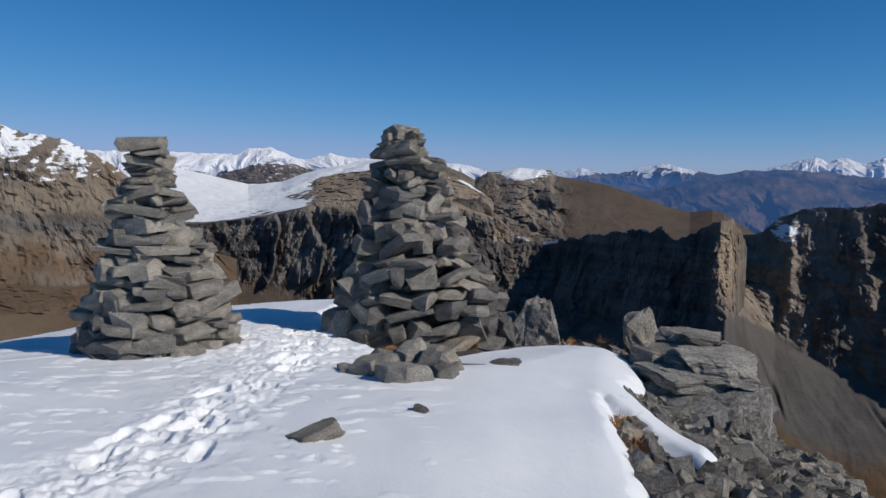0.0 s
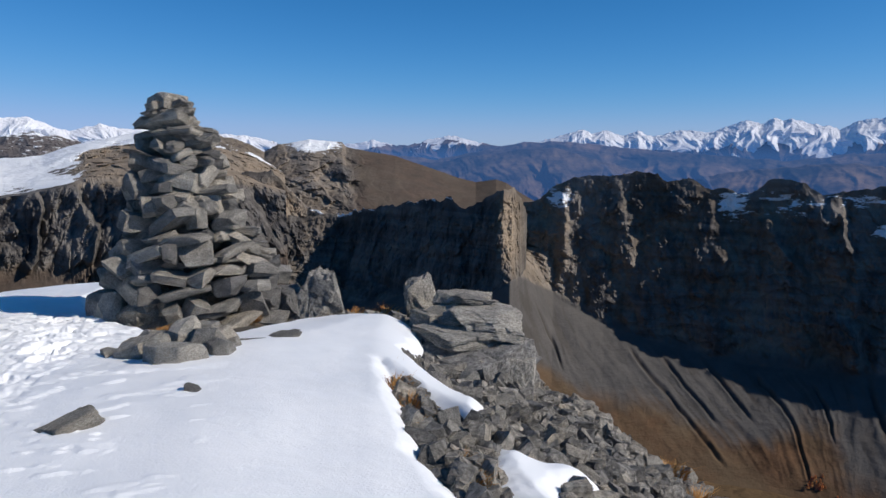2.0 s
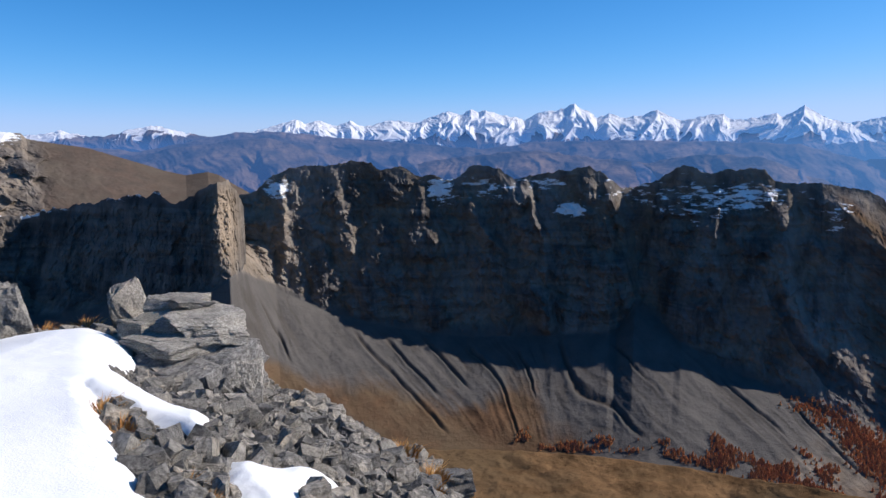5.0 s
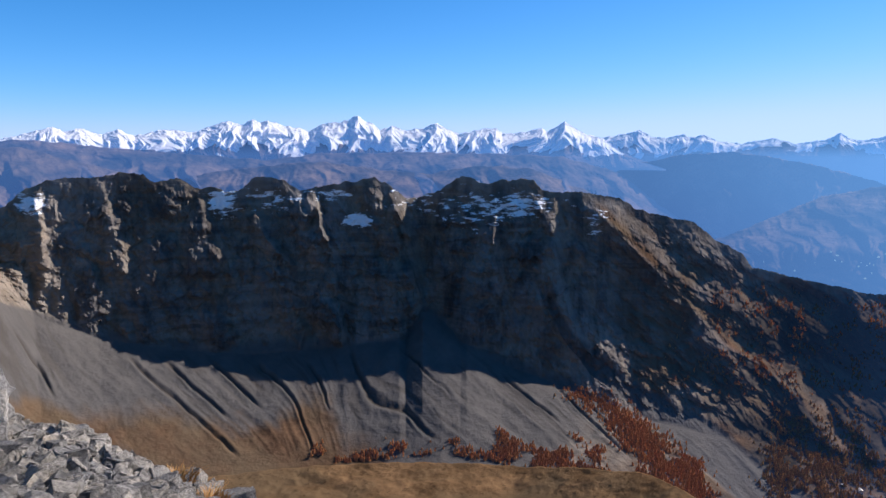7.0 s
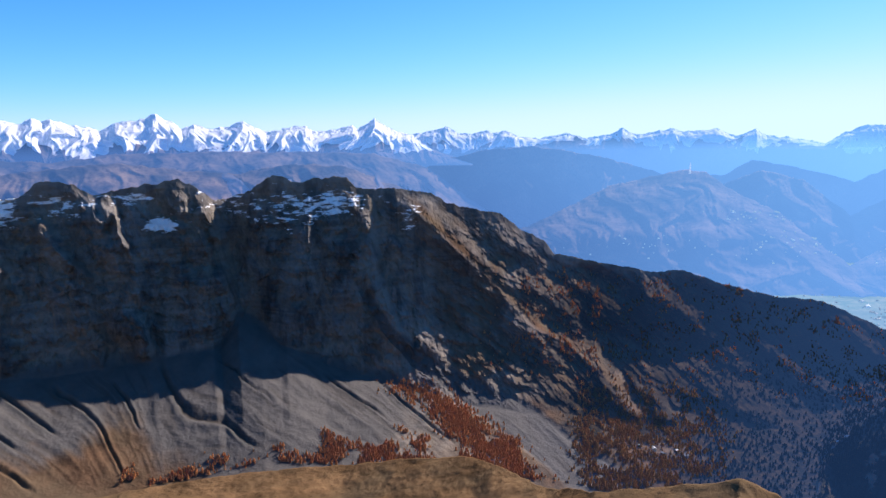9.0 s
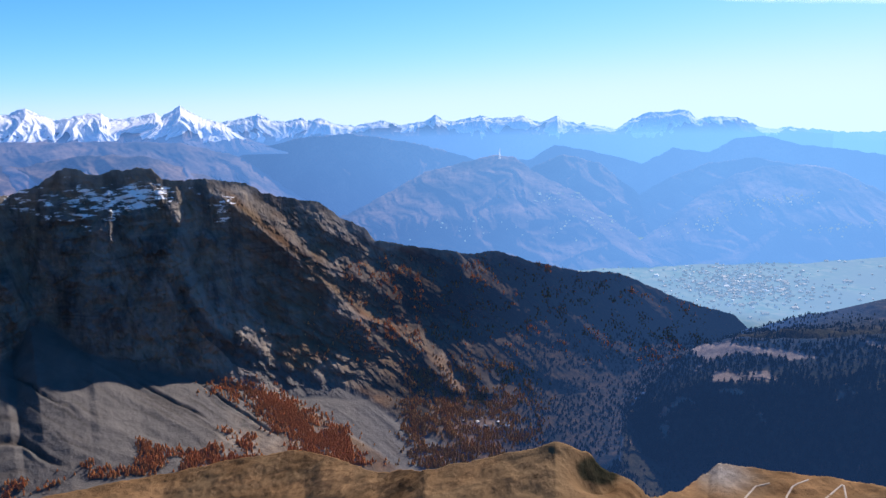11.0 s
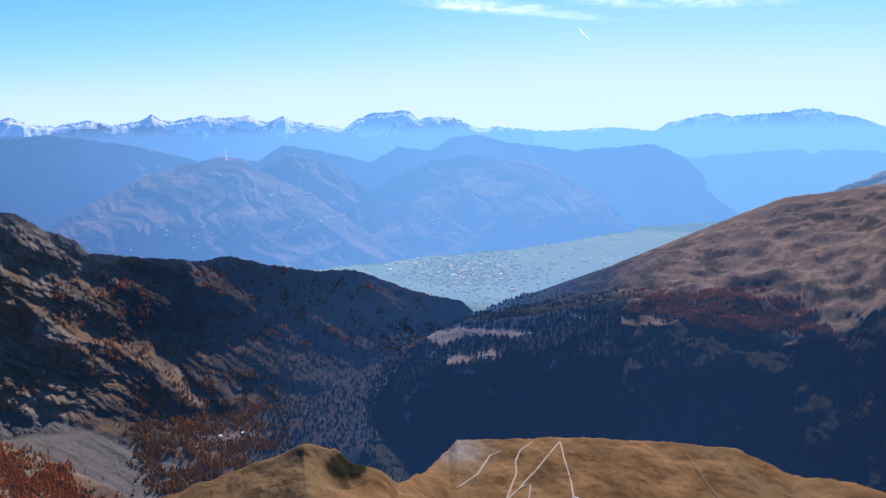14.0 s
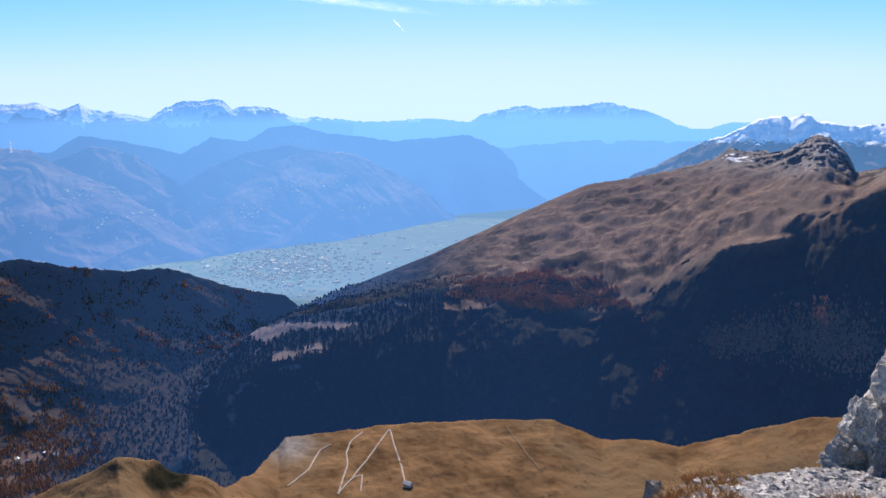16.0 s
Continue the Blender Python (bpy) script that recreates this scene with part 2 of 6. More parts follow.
def grid_faces(rows, cols, closed=False):
    i = np.arange(rows * cols).reshape(rows, cols)
    if closed:
        i = np.concatenate([i, i[:, :1]], 1)
    return np.stack([i[:-1, :-1], i[1:, :-1], i[1:, 1:], i[:-1, 1:]], -1).reshape(-1, 4)


class Loft:
    """A mountain side between lines that run across it from its far foot over its crest to its near foot.
    Each line is (elevations, distances), rows of (bearing, value) pairs as seen from the summit."""

    def __init__(self, first, last, columns, lines, steps):
        self.az = np.linspace(first, last, columns)
        d, z = [], []
        for els, ds in lines:
            r = pairs(self.az, ds)
            d.append(r)
            z.append(r * np.tan(np.radians(pairs(self.az, els))) + EYE)
        d, z = np.array(d), np.array(z)
        v = np.concatenate([np.arange(n) / n + k for k, n in enumerate(steps)] + [[len(steps)]])
        k = np.minimum(v.astype(int), len(steps) - 1)
        f = (v - k)[:, None]
        self.v = np.repeat(v[:, None], columns, 1)
        self.a = np.repeat(self.az[None], len(v), 0)
        self.d = d[k] * (1 - f) + d[k + 1] * f
        self.z = z[k] * (1 - f) + z[k + 1] * f
        self.columns, self.rows = columns, len(v)

    def xyz(self):
        s = np.radians(self.a)
        return np.stack([self.d * np.sin(s), self.d * np.cos(s), self.z], -1).reshape(-1, 3)

    def noise(self, size, octaves=5, gain=0.5, seed=0, ridge=False, tall=1.0):
        """tall: how many times longer upwards than across."""
        p = self.xyz() / np.array([size, size, size * tall])
        return fbm(p, octaves, gain, seed, ridge).reshape(self.rows, self.columns)

    def pillars(self, width, seed, bend=1.0):
        """Pillars that step back sharply on their right side, 0 to 1."""
        u = np.radians(self.a) * np.mean(self.d) / width + self.noise(width * 3, 3, 0.5, seed) * 1.1 + self.noise(width * 0.5, 4, 0.6, seed + 1, False, 1.5) * 0.13 * bend
        f = u - np.floor(u)
        size = 0.35 + 0.65 * ramp01(value_noise(np.stack([np.floor(u).ravel() * 7.3, self.z.ravel() / (width * 2.5), u.ravel() * 0], 1), seed + 2).reshape(f.shape), -0.4, 0.5)
        return f ** 1.4 * (1 - ramp01(f, 0.9, 1.0)) * size

    def bell(self, at, width):
        return np.exp(-((self.v - at) / width) ** 2)

    def near(self, az, el, wa, we):
        """A soft spot round a bearing and elevation."""
        e = np.degrees(np.arctan2(self.z - EYE, self.d))
        return np.exp(-((self.a - az) / wa) ** 2 - ((e - el) / we) ** 2)

    def locate(self, az, el):
        """The place of the near side seen at a bearing and elevation."""
        i = int(round((az - self.az[0]) / (self.az[-1] - self.az[0]) * (self.columns - 1)))
        e = np.degrees(np.arctan2(self.z[:, i] - EYE, self.d[:, i]))
        rows = np.nonzero((self.v[:, i] >= 1) & (e <= el))[0]
        k = rows[0] if len(rows) else self.rows - 1
        a = radians(az)
        return Vector((self.d[k, i] * math.sin(a), self.d[k, i] * math.cos(a), self.z[k, i]))

    def elev(self):
        return np.degrees(np.arctan2(self.z - EYE, self.d))

    def build(self, name, material, label, category, facets=None, **masks):
        none = np.zeros(self.a.size)
        masks = {"line": none, "wood": none, "haze_glow": none, **masks}
        me = mesh_from(name, self.xyz(), grid_faces(self.rows, self.columns), material, True, masks)
        if facets is None and material is CLIFF:
            facets = self.v > -1
        if facets is not None:
            me.polygons.foreach_set("use_smooth", ~np.asarray(facets[:-1, :-1], bool).ravel())
        return tagged(new(name, me), label, category, kind="structure")


def haze_glow_masks(L, haze_glow, low=None):
    """Haze emission painted over a far slope: more towards the sun and low down."""
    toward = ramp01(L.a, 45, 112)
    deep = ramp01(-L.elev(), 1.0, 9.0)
    return {"haze_glow": np.clip(haze_glow + 0.16 * toward + 0.10 * deep, 0, 0.9), "sunward": np.clip(0.15 + 0.75 * toward - 0.25 * deep, 0, 1)}


def ramp01(x, a, b):
    t = np.clip((x - a) / (b - a), 0, 1)
    return t * t * (3 - 2 * t)


# ---- the plain that reaches the horizon ----
def build_plain():
    radii = np.concatenate([[0.0], np.geomspace(300, 4950, 160)])
    az = np.linspace(0, 2 * np.pi, 721)[:-1]
    r, a = np.meshgrid(radii, az, indexing="ij")
    p = np.stack([r * np.sin(a), r * np.cos(a), -600 - 110 * (1 - ramp01(r, 1900, 2350))], -1).reshape(-1, 3)
    p[:, 2] += fbm(p / np.array([90, 90, 1e6]), 4, 0.5, 2) * 9 * (r.ravel() < 2200)
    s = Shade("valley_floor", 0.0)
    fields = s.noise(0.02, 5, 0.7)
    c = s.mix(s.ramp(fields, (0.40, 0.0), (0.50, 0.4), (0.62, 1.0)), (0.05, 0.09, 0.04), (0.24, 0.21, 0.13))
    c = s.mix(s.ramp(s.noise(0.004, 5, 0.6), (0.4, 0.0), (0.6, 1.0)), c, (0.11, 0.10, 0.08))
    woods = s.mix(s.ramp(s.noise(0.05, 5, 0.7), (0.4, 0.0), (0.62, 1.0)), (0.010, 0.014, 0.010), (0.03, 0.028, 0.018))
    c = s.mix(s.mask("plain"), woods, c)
    # pale blue haze painted on as emission, strongest over the open plain
    mat = s.done(c, 0.95, None, haze_glow=s.math("ADD", s.math("MULTIPLY", s.mask("plain"), 0.5), 0.1), haze_glow_colour=(0.14, 0.30, 0.50))
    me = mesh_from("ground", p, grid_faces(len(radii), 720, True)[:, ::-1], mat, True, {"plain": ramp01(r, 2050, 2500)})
    tagged(new("ground", me), "hazy flat valley floor with fields, reaching the horizon", "valley", kind="structure")


build_plain()


# ---- far ranges ----
def snow_range(name, label, first, last, crest, far, foot, foot_el, seed, snow_line, haze_glow, steep=1.0, ledge=None):
    """A chain of snowy peaks: spurs fall from each peak, bare where they turn from the snow."""
    columns = int((last - first) * 17)
    lines = [([(0, -3.5)], [(0, far + 60)]), (crest, [(0, far)]), ([(0, foot_el)], [(0, foot)])]
    if ledge:
        lines.append(([(0, ledge)], [(0, foot - 8)]))
    L = Loft(first, last, columns, lines, [4, 84, 6][:len(lines) - 1])
    e = L.elev()
    top = np.interp(L.a, L.az, pairs(L.az, crest))
    drop = top - e
    warp = L.noise(420, 3, 0.5, seed) * 1.6

    def spur(lean, size, octaves, k):
        p = np.stack([(L.a + drop * lean + warp) / size, drop / 5, L.a * 0], -1)
        return fbm(p.reshape(-1, 3), octaves, 0.5, seed + k, True).reshape(L.a.shape)

    broad = np.maximum(spur(0.9, 3.0, 2, 1), spur(-0.8, 3.4, 2, 3) - 0.1)
    small = np.maximum(spur(0.5, 0.95, 3, 5), spur(-0.6, 1.1, 3, 7) - 0.15)
    body = ramp01(L.v, 1.0, 1.25) * (1 - ramp01(L.v, 1.85, 2.0))
    L.d -= (broad * 120 + small * 46) * body * steep
    L.z += (L.noise(70, 3, 0.5, seed + 9, True) * 9 + L.noise(22, 3, 0.5, seed + 10, True) * 3.5) * L.bell(1.0, 0.16)
    line = snow_line + 1.1 * L.noise(230, 3, 0.5, seed + 11) - 0.40 * broad + 0.15 * small
    snow = 1.02 * ramp01(e - line, -0.3, 0.45) - 0.62 * ramp01(small, 0.15, 0.7) + 0.25 * ramp01(broad, -0.5, 0.1) * ramp01(e - line, 0, 0.4)
    L.build(name, FAR_LAND, label, "mountain range", L.v > -1, snow=np.clip(snow, 0, 1.1), **haze_glow_masks(L, haze_glow + 0.34 * ramp01(-e, -0.5, 1.0)))


def far_ranges():
    snow_range("far_range_north", "distant snowy peaks beyond the saddle in blue haze", -36, 6,
               [(-36, 1.2), (-26, 1.5), (-20.5, 1.57), (-18.5, 1.42), (-15.7, 1.32), (-14.9, 1.71), (-13.2, 1.89), (-12, 1.34), (-10.7, 0.91), (-8.7, 1.48), (-7.7, 1.14), (-3.7, 0.93), (0.3, 0.71), (2, 0.49), (6, -0.6)],
               4890, 4560, -1.6, 3, -0.3, 0.20)
    snow_range("far_range_gap", "small distant snowy peaks in blue haze", 0, 30,
               [(0, -0.4), (5, 0.0), (9.6, 0.05), (10.7, 0.3), (12.6, -0.14), (14.3, 0.02), (14.8, 0.28), (16, 0.45), (16.7, 0.62), (17.8, 0.52), (18.7, 0.17), (20.4, -0.19), (23.1, -0.03), (25, 0.2), (30, -0.6)],
               4910, 4620, -2.0, 23, -0.15, 0.34)
    snow_range("far_range_main", "long chain of high snow-covered peaks in thin blue haze", 21, 72,
               [(21, -0.4), (23.1, 0.0), (25.3, 0.57), (27, 1.07), (27.7, 0.76), (28.7, 0.97), (30.1, 0.53), (31.1, 0.95), (32.2, 0.52), (34.3, 0.96), (36.2, 0.80), (37.9, 1.34), (38.7, 1.62), (39.6, 1.34), (40.5, 1.77), (41.1, 1.51),
                (41.6, 1.73), (42.6, 1.34), (44, 1.17), (44.6, 0.86), (45.7, 1.47), (47, 1.64), (47.7, 1.77), (48.4, 2.2), (49, 1.68), (49.6, 1.46), (50.1, 1.03), (51, 1.37), (51.9, 1.02), (53.2, 1.19), (54.5, 1.61), (55.5, 1.09),
                (56.2, 0.75), (57.5, 1.08), (59.1, 1.24), (59.6, 0.82), (60.8, 0.81), (62.7, 1.22), (63.1, 0.96), (64.4, 1.7), (65.4, 1.1), (66.2, 0.74), (67.3, 0.42), (68.5, -0.3), (72, -1.6)],
               4880, 4480, -1.9, 43, -0.45, 0.28)
    snow_range("far_range_east", "hazy snow-capped peaks above the side valleys", 65, 112,
               [(65, -0.4), (67.1, 0.44), (69.3, 0.87), (69.9, 1.13), (70.8, 0.6), (71.9, 0.46), (73.1, 0.72), (73.6, 0.46), (74.5, 0.67), (75.8, 0.23), (77.1, 0.05), (78.4, 0.3), (79.4, 0.42), (80.7, 0.04), (82.5, 0.32), (83.4, 0.78),
                (84.5, 0.28), (86, 0.54), (87.1, 0.72), (87.9, 0.45), (90.1, 0.65), (91.4, 0.1), (92.8, 0.59), (93.5, 0.1), (94.8, 0.0), (97.2, -0.5), (98.3, 0.21), (99.6, 0.71), (100.7, 0.7), (101.7, 0.87), (102.4, 0.76), (103, 0.24),
                (103.9, 0.31), (105.6, 0.29), (107.2, -0.37), (108, -0.67), (109.3, -0.47), (112, -1.2)],
               4930, 4765, -0.9, 63, -0.55, 0.30, 0.35, -3.8)
    snow_range("far_range_south", "pale blue peaks with a little snow closing the valley", 106, 168,
               [(106, -1.3), (109, -0.6), (111, -0.67), (113.1, -0.94), (115.3, -0.85), (116.6, -0.71), (118.8, -0.77), (121.2, -0.97), (121.9, -0.45), (123.2, -0.16), (124.1, 0.05), (125.4, 0.3), (126.4, -0.05), (128.4, 0.14), (130.1, 0.21),
                (131.2, 0.5), (132.2, 0.32), (133, 0.11), (134.2, -0.2), (135.5, -0.66), (136.7, -1.24), (138.3, -1.73), (140.2, -1.16), (141.4, -1.08), (147, -1.5), (168, -1.0)],
               4935, 4790, -1.5, 83, -0.35, 0.36, 0.3, -3.5)


def far_hill(name, label, category, first, last, crest, crest_d, foot, foot_d, relief, seed, haze_glow, snow=0.0, columns=500):
    """A hazy hill or spur: ribs and side valleys run down aslant from its crest to its foot."""
    L = Loft(first, last, columns, [([(a, e - 2.5) for a, e in crest], [(a, d + 60) for a, d in crest_d]), (crest, crest_d), (foot, foot_d)], [4, 70])
    e = L.elev()
    warp = L.noise(350, 3, 0.5, seed + 5) * 1.8

    def ribs(lean, size, k):
        p = np.stack([(L.a + e * lean + warp) / size, e / 7, L.a * 0], -1)
        return fbm(p.reshape(-1, 3), 3, 0.5, seed + k, True).reshape(L.a.shape)

    broad = np.maximum(ribs(1.0, 4.4, 0), ribs(-0.8, 5.0, 3) - 0.1)
    small = ribs(0.6, 1.4, 7)
    L.d -= (broad * relief * 1.25 + small * relief * 0.32) * L.bell(1.55, 0.42)
    L.z += L.noise(120, 4, 0.5, seed + 2, True) * 9 * L.bell(1.0, 0.3)
    L.build(name, FAR_LAND, label, category, snow=snow * ramp01(e, -1.5, -0.3), **haze_glow_masks(L, haze_glow))
    return L


def foothills():
    crest = [(-5, -1.0), (5, -1.3), (11.4, -0.66), (15.7, -1.2), (22.5, 0.1), (25.3, 0.2), (32.8, -0.56), (41.5, -1.26), (45.5, -0.75),
             (52, -0.64), (60.4, -0.78), (64.3, -0.95), (68.5, -2.1), (71.5, -4.3), (76, -6.8), (82, -9.0)]
    far_hill("far_foothills", "brown forested foothills in blue haze", "mountain range", -5, 82, crest, [(0, 4450)], [(0, -6.5), (60, -7), (82, -10)], [(0, 3450)], 200, 13, 0.50, 0.25, 1100)
    far_hill("far_foothill", "brown forested foothill in blue haze", "hill", 30, 72, [(30, -4.0), (37, -2.2), (43, -1.5), (46, -1.4), (50, -2.0), (54, -2.3), (58, -1.6), (62, -1.9), (66, -3.4), (72, -6.5)], [(0, 4050)],
             [(0, -7.5)], [(0, 3350)], 150, 17, 0.40)
    far_hill("far_foothill", "dark blue forested foothill before the snow range", "hill", 8, 40, [(8, -3.6), (14, -1.8), (18, -1.0), (22, -0.5), (25, -0.3), (28, -1.2), (33, -2.6), (40, -4.5)], [(0, 4100)],
             [(0, -7.0)], [(0, 3400)], 150, 18, 0.46)
    far_hill("far_side_valley", "hazy blue mountain spur beside a side valley", "mountain", 62, 94, [(62, -4.5), (66, -3.2), (69.5, -1.5), (73, -0.75), (77, -0.51), (80, -1.0), (83, -1.6), (87, -2.8), (94, -5.5)],
             [(0, 4640)], [(0, -8)], [(0, 4340)], 120, 23, 0.46, 0.2)


def valley_side():
    # the mountains behind, a wooded hill with a mast before them, and a terraced hill with villages
    crest = [(84, -3.2), (88, -2.6), (90.8, -2.7), (92.6, -1.6), (94.8, -2.0), (97, -2.5), (99.2, -3.1), (101.4, -1.9), (103.9, -2.3), (105.6, -1.3), (107.7, -1.1), (110.1, -1.75), (112.3, -2.0), (115.3, -2.4), (117.9, -2.15), (121, -1.88), (123.2, -2.63), (125.8, -3.3), (127.6, -4.6), (130, -7.8)]
    far_hill("valley_side", "broad valley side with woods in blue haze", "mountain", 84, 130, crest, [(84, 4740), (110, 4740), (134, 4880)], [(84, -8.4), (110, -8.6), (119.4, -8.3), (122, -7.9), (125, -7.3), (130, -7.9)],
             [(84, 4560), (106, 4480), (114, 4300), (119, 4100), (122, 4330), (125, 4760), (134, 4900)], 45, 33, 0.43, 0.0, 900)
    far_hill("far_spur", "pale hazy mountain foot closing the valley", "mountain", 116, 156, [(116, -3.6), (122, -3.0), (130, -2.4), (156, -2.6)], [(0, 4790)], [(0, -7.4)], [(0, 4740)], 30, 75, 0.55)
    crest = [(88, -6), (91, -3.2), (93.3, -2.35), (96, -3.0), (99, -5.3), (102, -8.2)]
    far_hill("far_spur", "hazy blue spur with a reddish lit back", "mountain", 88, 102, crest, [(0, 4400)], [(0, -9.0)], [(0, 3950)], 100, 61, 0.37)
    crest = [(96, -7), (99, -5.4), (101.5, -4.0), (104, -3.0), (107, -2.6), (110, -3.2), (114, -5.0), (118, -7.2)]
    far_hill("far_spur", "hazy blue wooded spur behind the villages", "mountain", 96, 118, crest, [(0, 4430)], [(0, -8.8)], [(0, 4050)], 100, 67, 0.38)
    crest = [(112, -7.0), (115, -5.4), (118, -4.4), (121.5, -4.0), (124, -4.7), (126, -6.2), (128, -7.5)]
    far_hill("far_spur", "pale hazy spur above the valley mouth", "mountain", 112, 128, crest, [(0, 4500)], [(112, -8.4), (122, -8.0), (128, -7.8)], [(112, 4050), (122, 4270), (128, 4660)], 50, 71, 0.42)
    crest = [(70, -9.2), (77, -6.44), (82.6, -3.57), (87.1, -2.48), (88.4, -2.3), (89.5, -2.5), (91, -3.6), (93, -4.6), (95, -5.6), (98, -7.9), (101, -9.9)]
    foot = [(70, -9.6), (77, -10.3), (82, -10.9), (94, -11.2), (101, -10.7)]
    M = far_hill("mast_hill", "wooded hill with a mast on top in blue haze", "hill", 70, 101, crest, [(70, 3500), (77, 3800), (82.6, 4100), (88, 4280), (93, 4000), (98, 3560), (101, 3400)], foot, [(70, 3400), (77, 3300), (82, 3130), (94, 3040), (101, 3180)], 150, 36, 0.36, 0.0, 700)
    crest = [(98, -9.9), (100.6, -7.8), (103.2, -5.6), (105.7, -3.9), (107.7, -3.3), (109.8, -3.1), (112.1, -3.3), (114.5, -4.5), (116.8, -5.8), (118.4, -6.9), (119.9, -8.0), (122, -8.2)]
    foot = [(98, -10.95), (104, -10.4), (110, -10.05), (115, -9.25), (119, -8.55), (122, -8.3)]
    N = far_hill("village_hill", "terraced hill with villages in blue haze", "hill", 98, 122, crest, [(98, 3480), (105, 4000), (110, 4230), (122, 4300)], foot, [(98, 3110), (104, 3280), (110, 3390), (115, 3690), (119, 4000), (122, 4130)], 120, 46, 0.37, 0.0, 600)
    return M, N


def snow_peaks():
    crest = [(128, -9.6), (131, -7.6), (133.6, -4.97), (135.2, -4.31), (138.7, -2.39), (139.9, -2.1), (141, -1.48), (142.4, -0.76), (143.2, -0.69), (143.9, -0.55), (144.2, -0.9), (145, -0.48), (145.5, -0.6), (145.9, -1.0), (147.5, -1.23), (148.5, -1.34), (150, -1.12), (158, -0.6), (170, -1.5)]
    L = Loft(128, 170, 560, [([(128, -14), (140, -8), (170, -6)], [(0, 3900)]), (crest, [(0, 3700)]), ([(0, -9)], [(0, 3000)])], [4, 50])
    L.d += (L.noise(150, 4, 0.5, 43, True, 2.0) * 120 + L.noise(40, 4, 0.5, 44, True, 2.5) * 26) * L.bell(1.45, 0.4)
    L.z += L.noise(45, 4, 0.55, 45, True) * 7 * L.bell(1.0, 0.3)
    L.build("snow_peaks", FAR_LAND, "jagged grey peaks with fresh snow", "mountain", snow=ramp01(L.elev(), -3.6, -1.6) * 0.8, **haze_glow_masks(L, 0.10))


far_ranges()
foothills()
MAST_LOFT, VILLAGE_LOFT = valley_side()
snow_peaks()


# ---- the dark ridge across the valley ----
def dark_ridge():
    crest = [(2, -5.6), (18, -5.2), (23.8, -4.4), (24.8, -3.4), (27.4, -2.34), (30, -2.38), (31.8, -2.15), (32.7, -2.41), (33.5, -2.81), (35.2, -2.74), (36.5, -3.41), (37.3, -3.29), (39.1, -3.75), (40.4, -2.71), (41.5, -2.49),
             (42.6, -2.81), (44, -3.7), (45.7, -3.35), (47.5, -3.04), (49.7, -2.69), (50.6, -3.18), (51.5, -3.92), (52.6, -4.36), (54.8, -3.77), (55.6, -3.02), (56.5, -2.62), (58.9, -3.13), (59.5, -2.86), (61.4, -2.71), (62.2, -2.96)]
    shoulder_crest = [(62.9, -3.67), (66.7, -3.8), (68.7, -4.0), (69.9, -4.88), (71.8, -5.34), (74.3, -5.78), (75.8, -7.0), (77.6, -7.84), (78.4, -8.86), (81.3, -9.4), (85.8, -10.06), (88.1, -9.87),
                      (91.7, -10.83), (94.4, -11.36), (97.5, -11.4), (99.3, -12.0), (101.5, -12.95), (104.1, -13.7), (106.2, -14.1), (108.5, -16.0)]
    crest = crest + shoulder_crest
    crest_d = [(2, 1440), (18, 1415), (23, 1398), (30, 1374), (46, 1378), (51, 1390), (53, 1432), (55, 1402), (60, 1412), (66, 1450), (70, 1500), (80, 1650), (92, 1850), (100, 2050), (108.5, 2260)]
    mid = [(2, -9), (24, -8), (48, -8.8), (63, -9.5), (72, -12.5), (80, -15), (92, -15.5), (100, -16.5), (108.5, -16.1)]
    mid_d = [(2, 1400), (12, 1380), (18, 1385), (23, 1362), (30, 1340), (46, 1340), (51, 1348), (53.5, 1404), (56, 1354), (60, 1354), (66, 1380), (70, 1432), (80, 1540), (92, 1735), (100, 1900), (108.5, 2250)]
    base = [(2, -11.2), (8, -12.3), (20, -11.9), (22.3, -10.4), (24, -11.3), (26, -12.3), (29, -13.8), (34, -15.2), (40, -16), (46, -15.8), (49, -15.5), (52, -15.4), (53.4, -13.0), (55, -13.9), (56.5, -15.4), (60, -17.2), (65, -18.8), (70, -20.3),
            (76, -21), (82, -21.4), (92, -21.2), (98, -20), (102, -17.6), (108.5, -16.3)]
    base_d = [(2, 1340), (8, 1322), (17, 1152), (20, 1102), (21.6, 1092), (22.4, 1170), (23.2, 1260), (25, 1318), (29, 1312), (35, 1304), (46, 1302), (51.5, 1302), (53.4, 1362), (55, 1346), (57, 1302), (60, 1302), (66, 1296), (70, 1300), (80, 1335), (92, 1500), (98, 1680), (102, 1900), (108.5, 2240)]
    foot = [(2, -22), (36, -23.9), (48, -24.4), (55, -24.0), (61, -24.6), (68, -25.5), (83, -26.2), (94, -25.6), (98.2, -25), (98.8, -21.3), (103, -17.6), (108.5, -16.6)]
    foot_d = [(2, 1020), (36, 1060), (68, 1060), (83, 1150), (94, 1250), (98.2, 1290), (98.8, 1540), (103, 1880), (108.5, 2230)]
    low = [(2, -28), (68, -30), (94, -29), (98.2, -28), (98.8, -22), (108.5, -16.8)]
    low_d = [(2, 900), (68, 900), (94, 1150), (98.2, 1250), (98.8, 1530), (108.5, 2220)]
    back = [(a, e - 12) for a, e in ((2, -4), (60, -3), (108.5, -6))]
    back_d = [(a, d + 330) for a, d in crest_d]
    L = Loft(2, 108.5, 1400, [(back, back_d), (crest, crest_d), (mid, mid_d), (base, base_d), (foot, foot_d), (low, low_d)], [6, 74, 74, 70, 4])
    e0 = L.elev()
    tail = ramp01(L.a, 62, 74)
    face = ramp01(L.v, 1.0, 1.25) * (1 - ramp01(L.v, 2.85, 3.08))
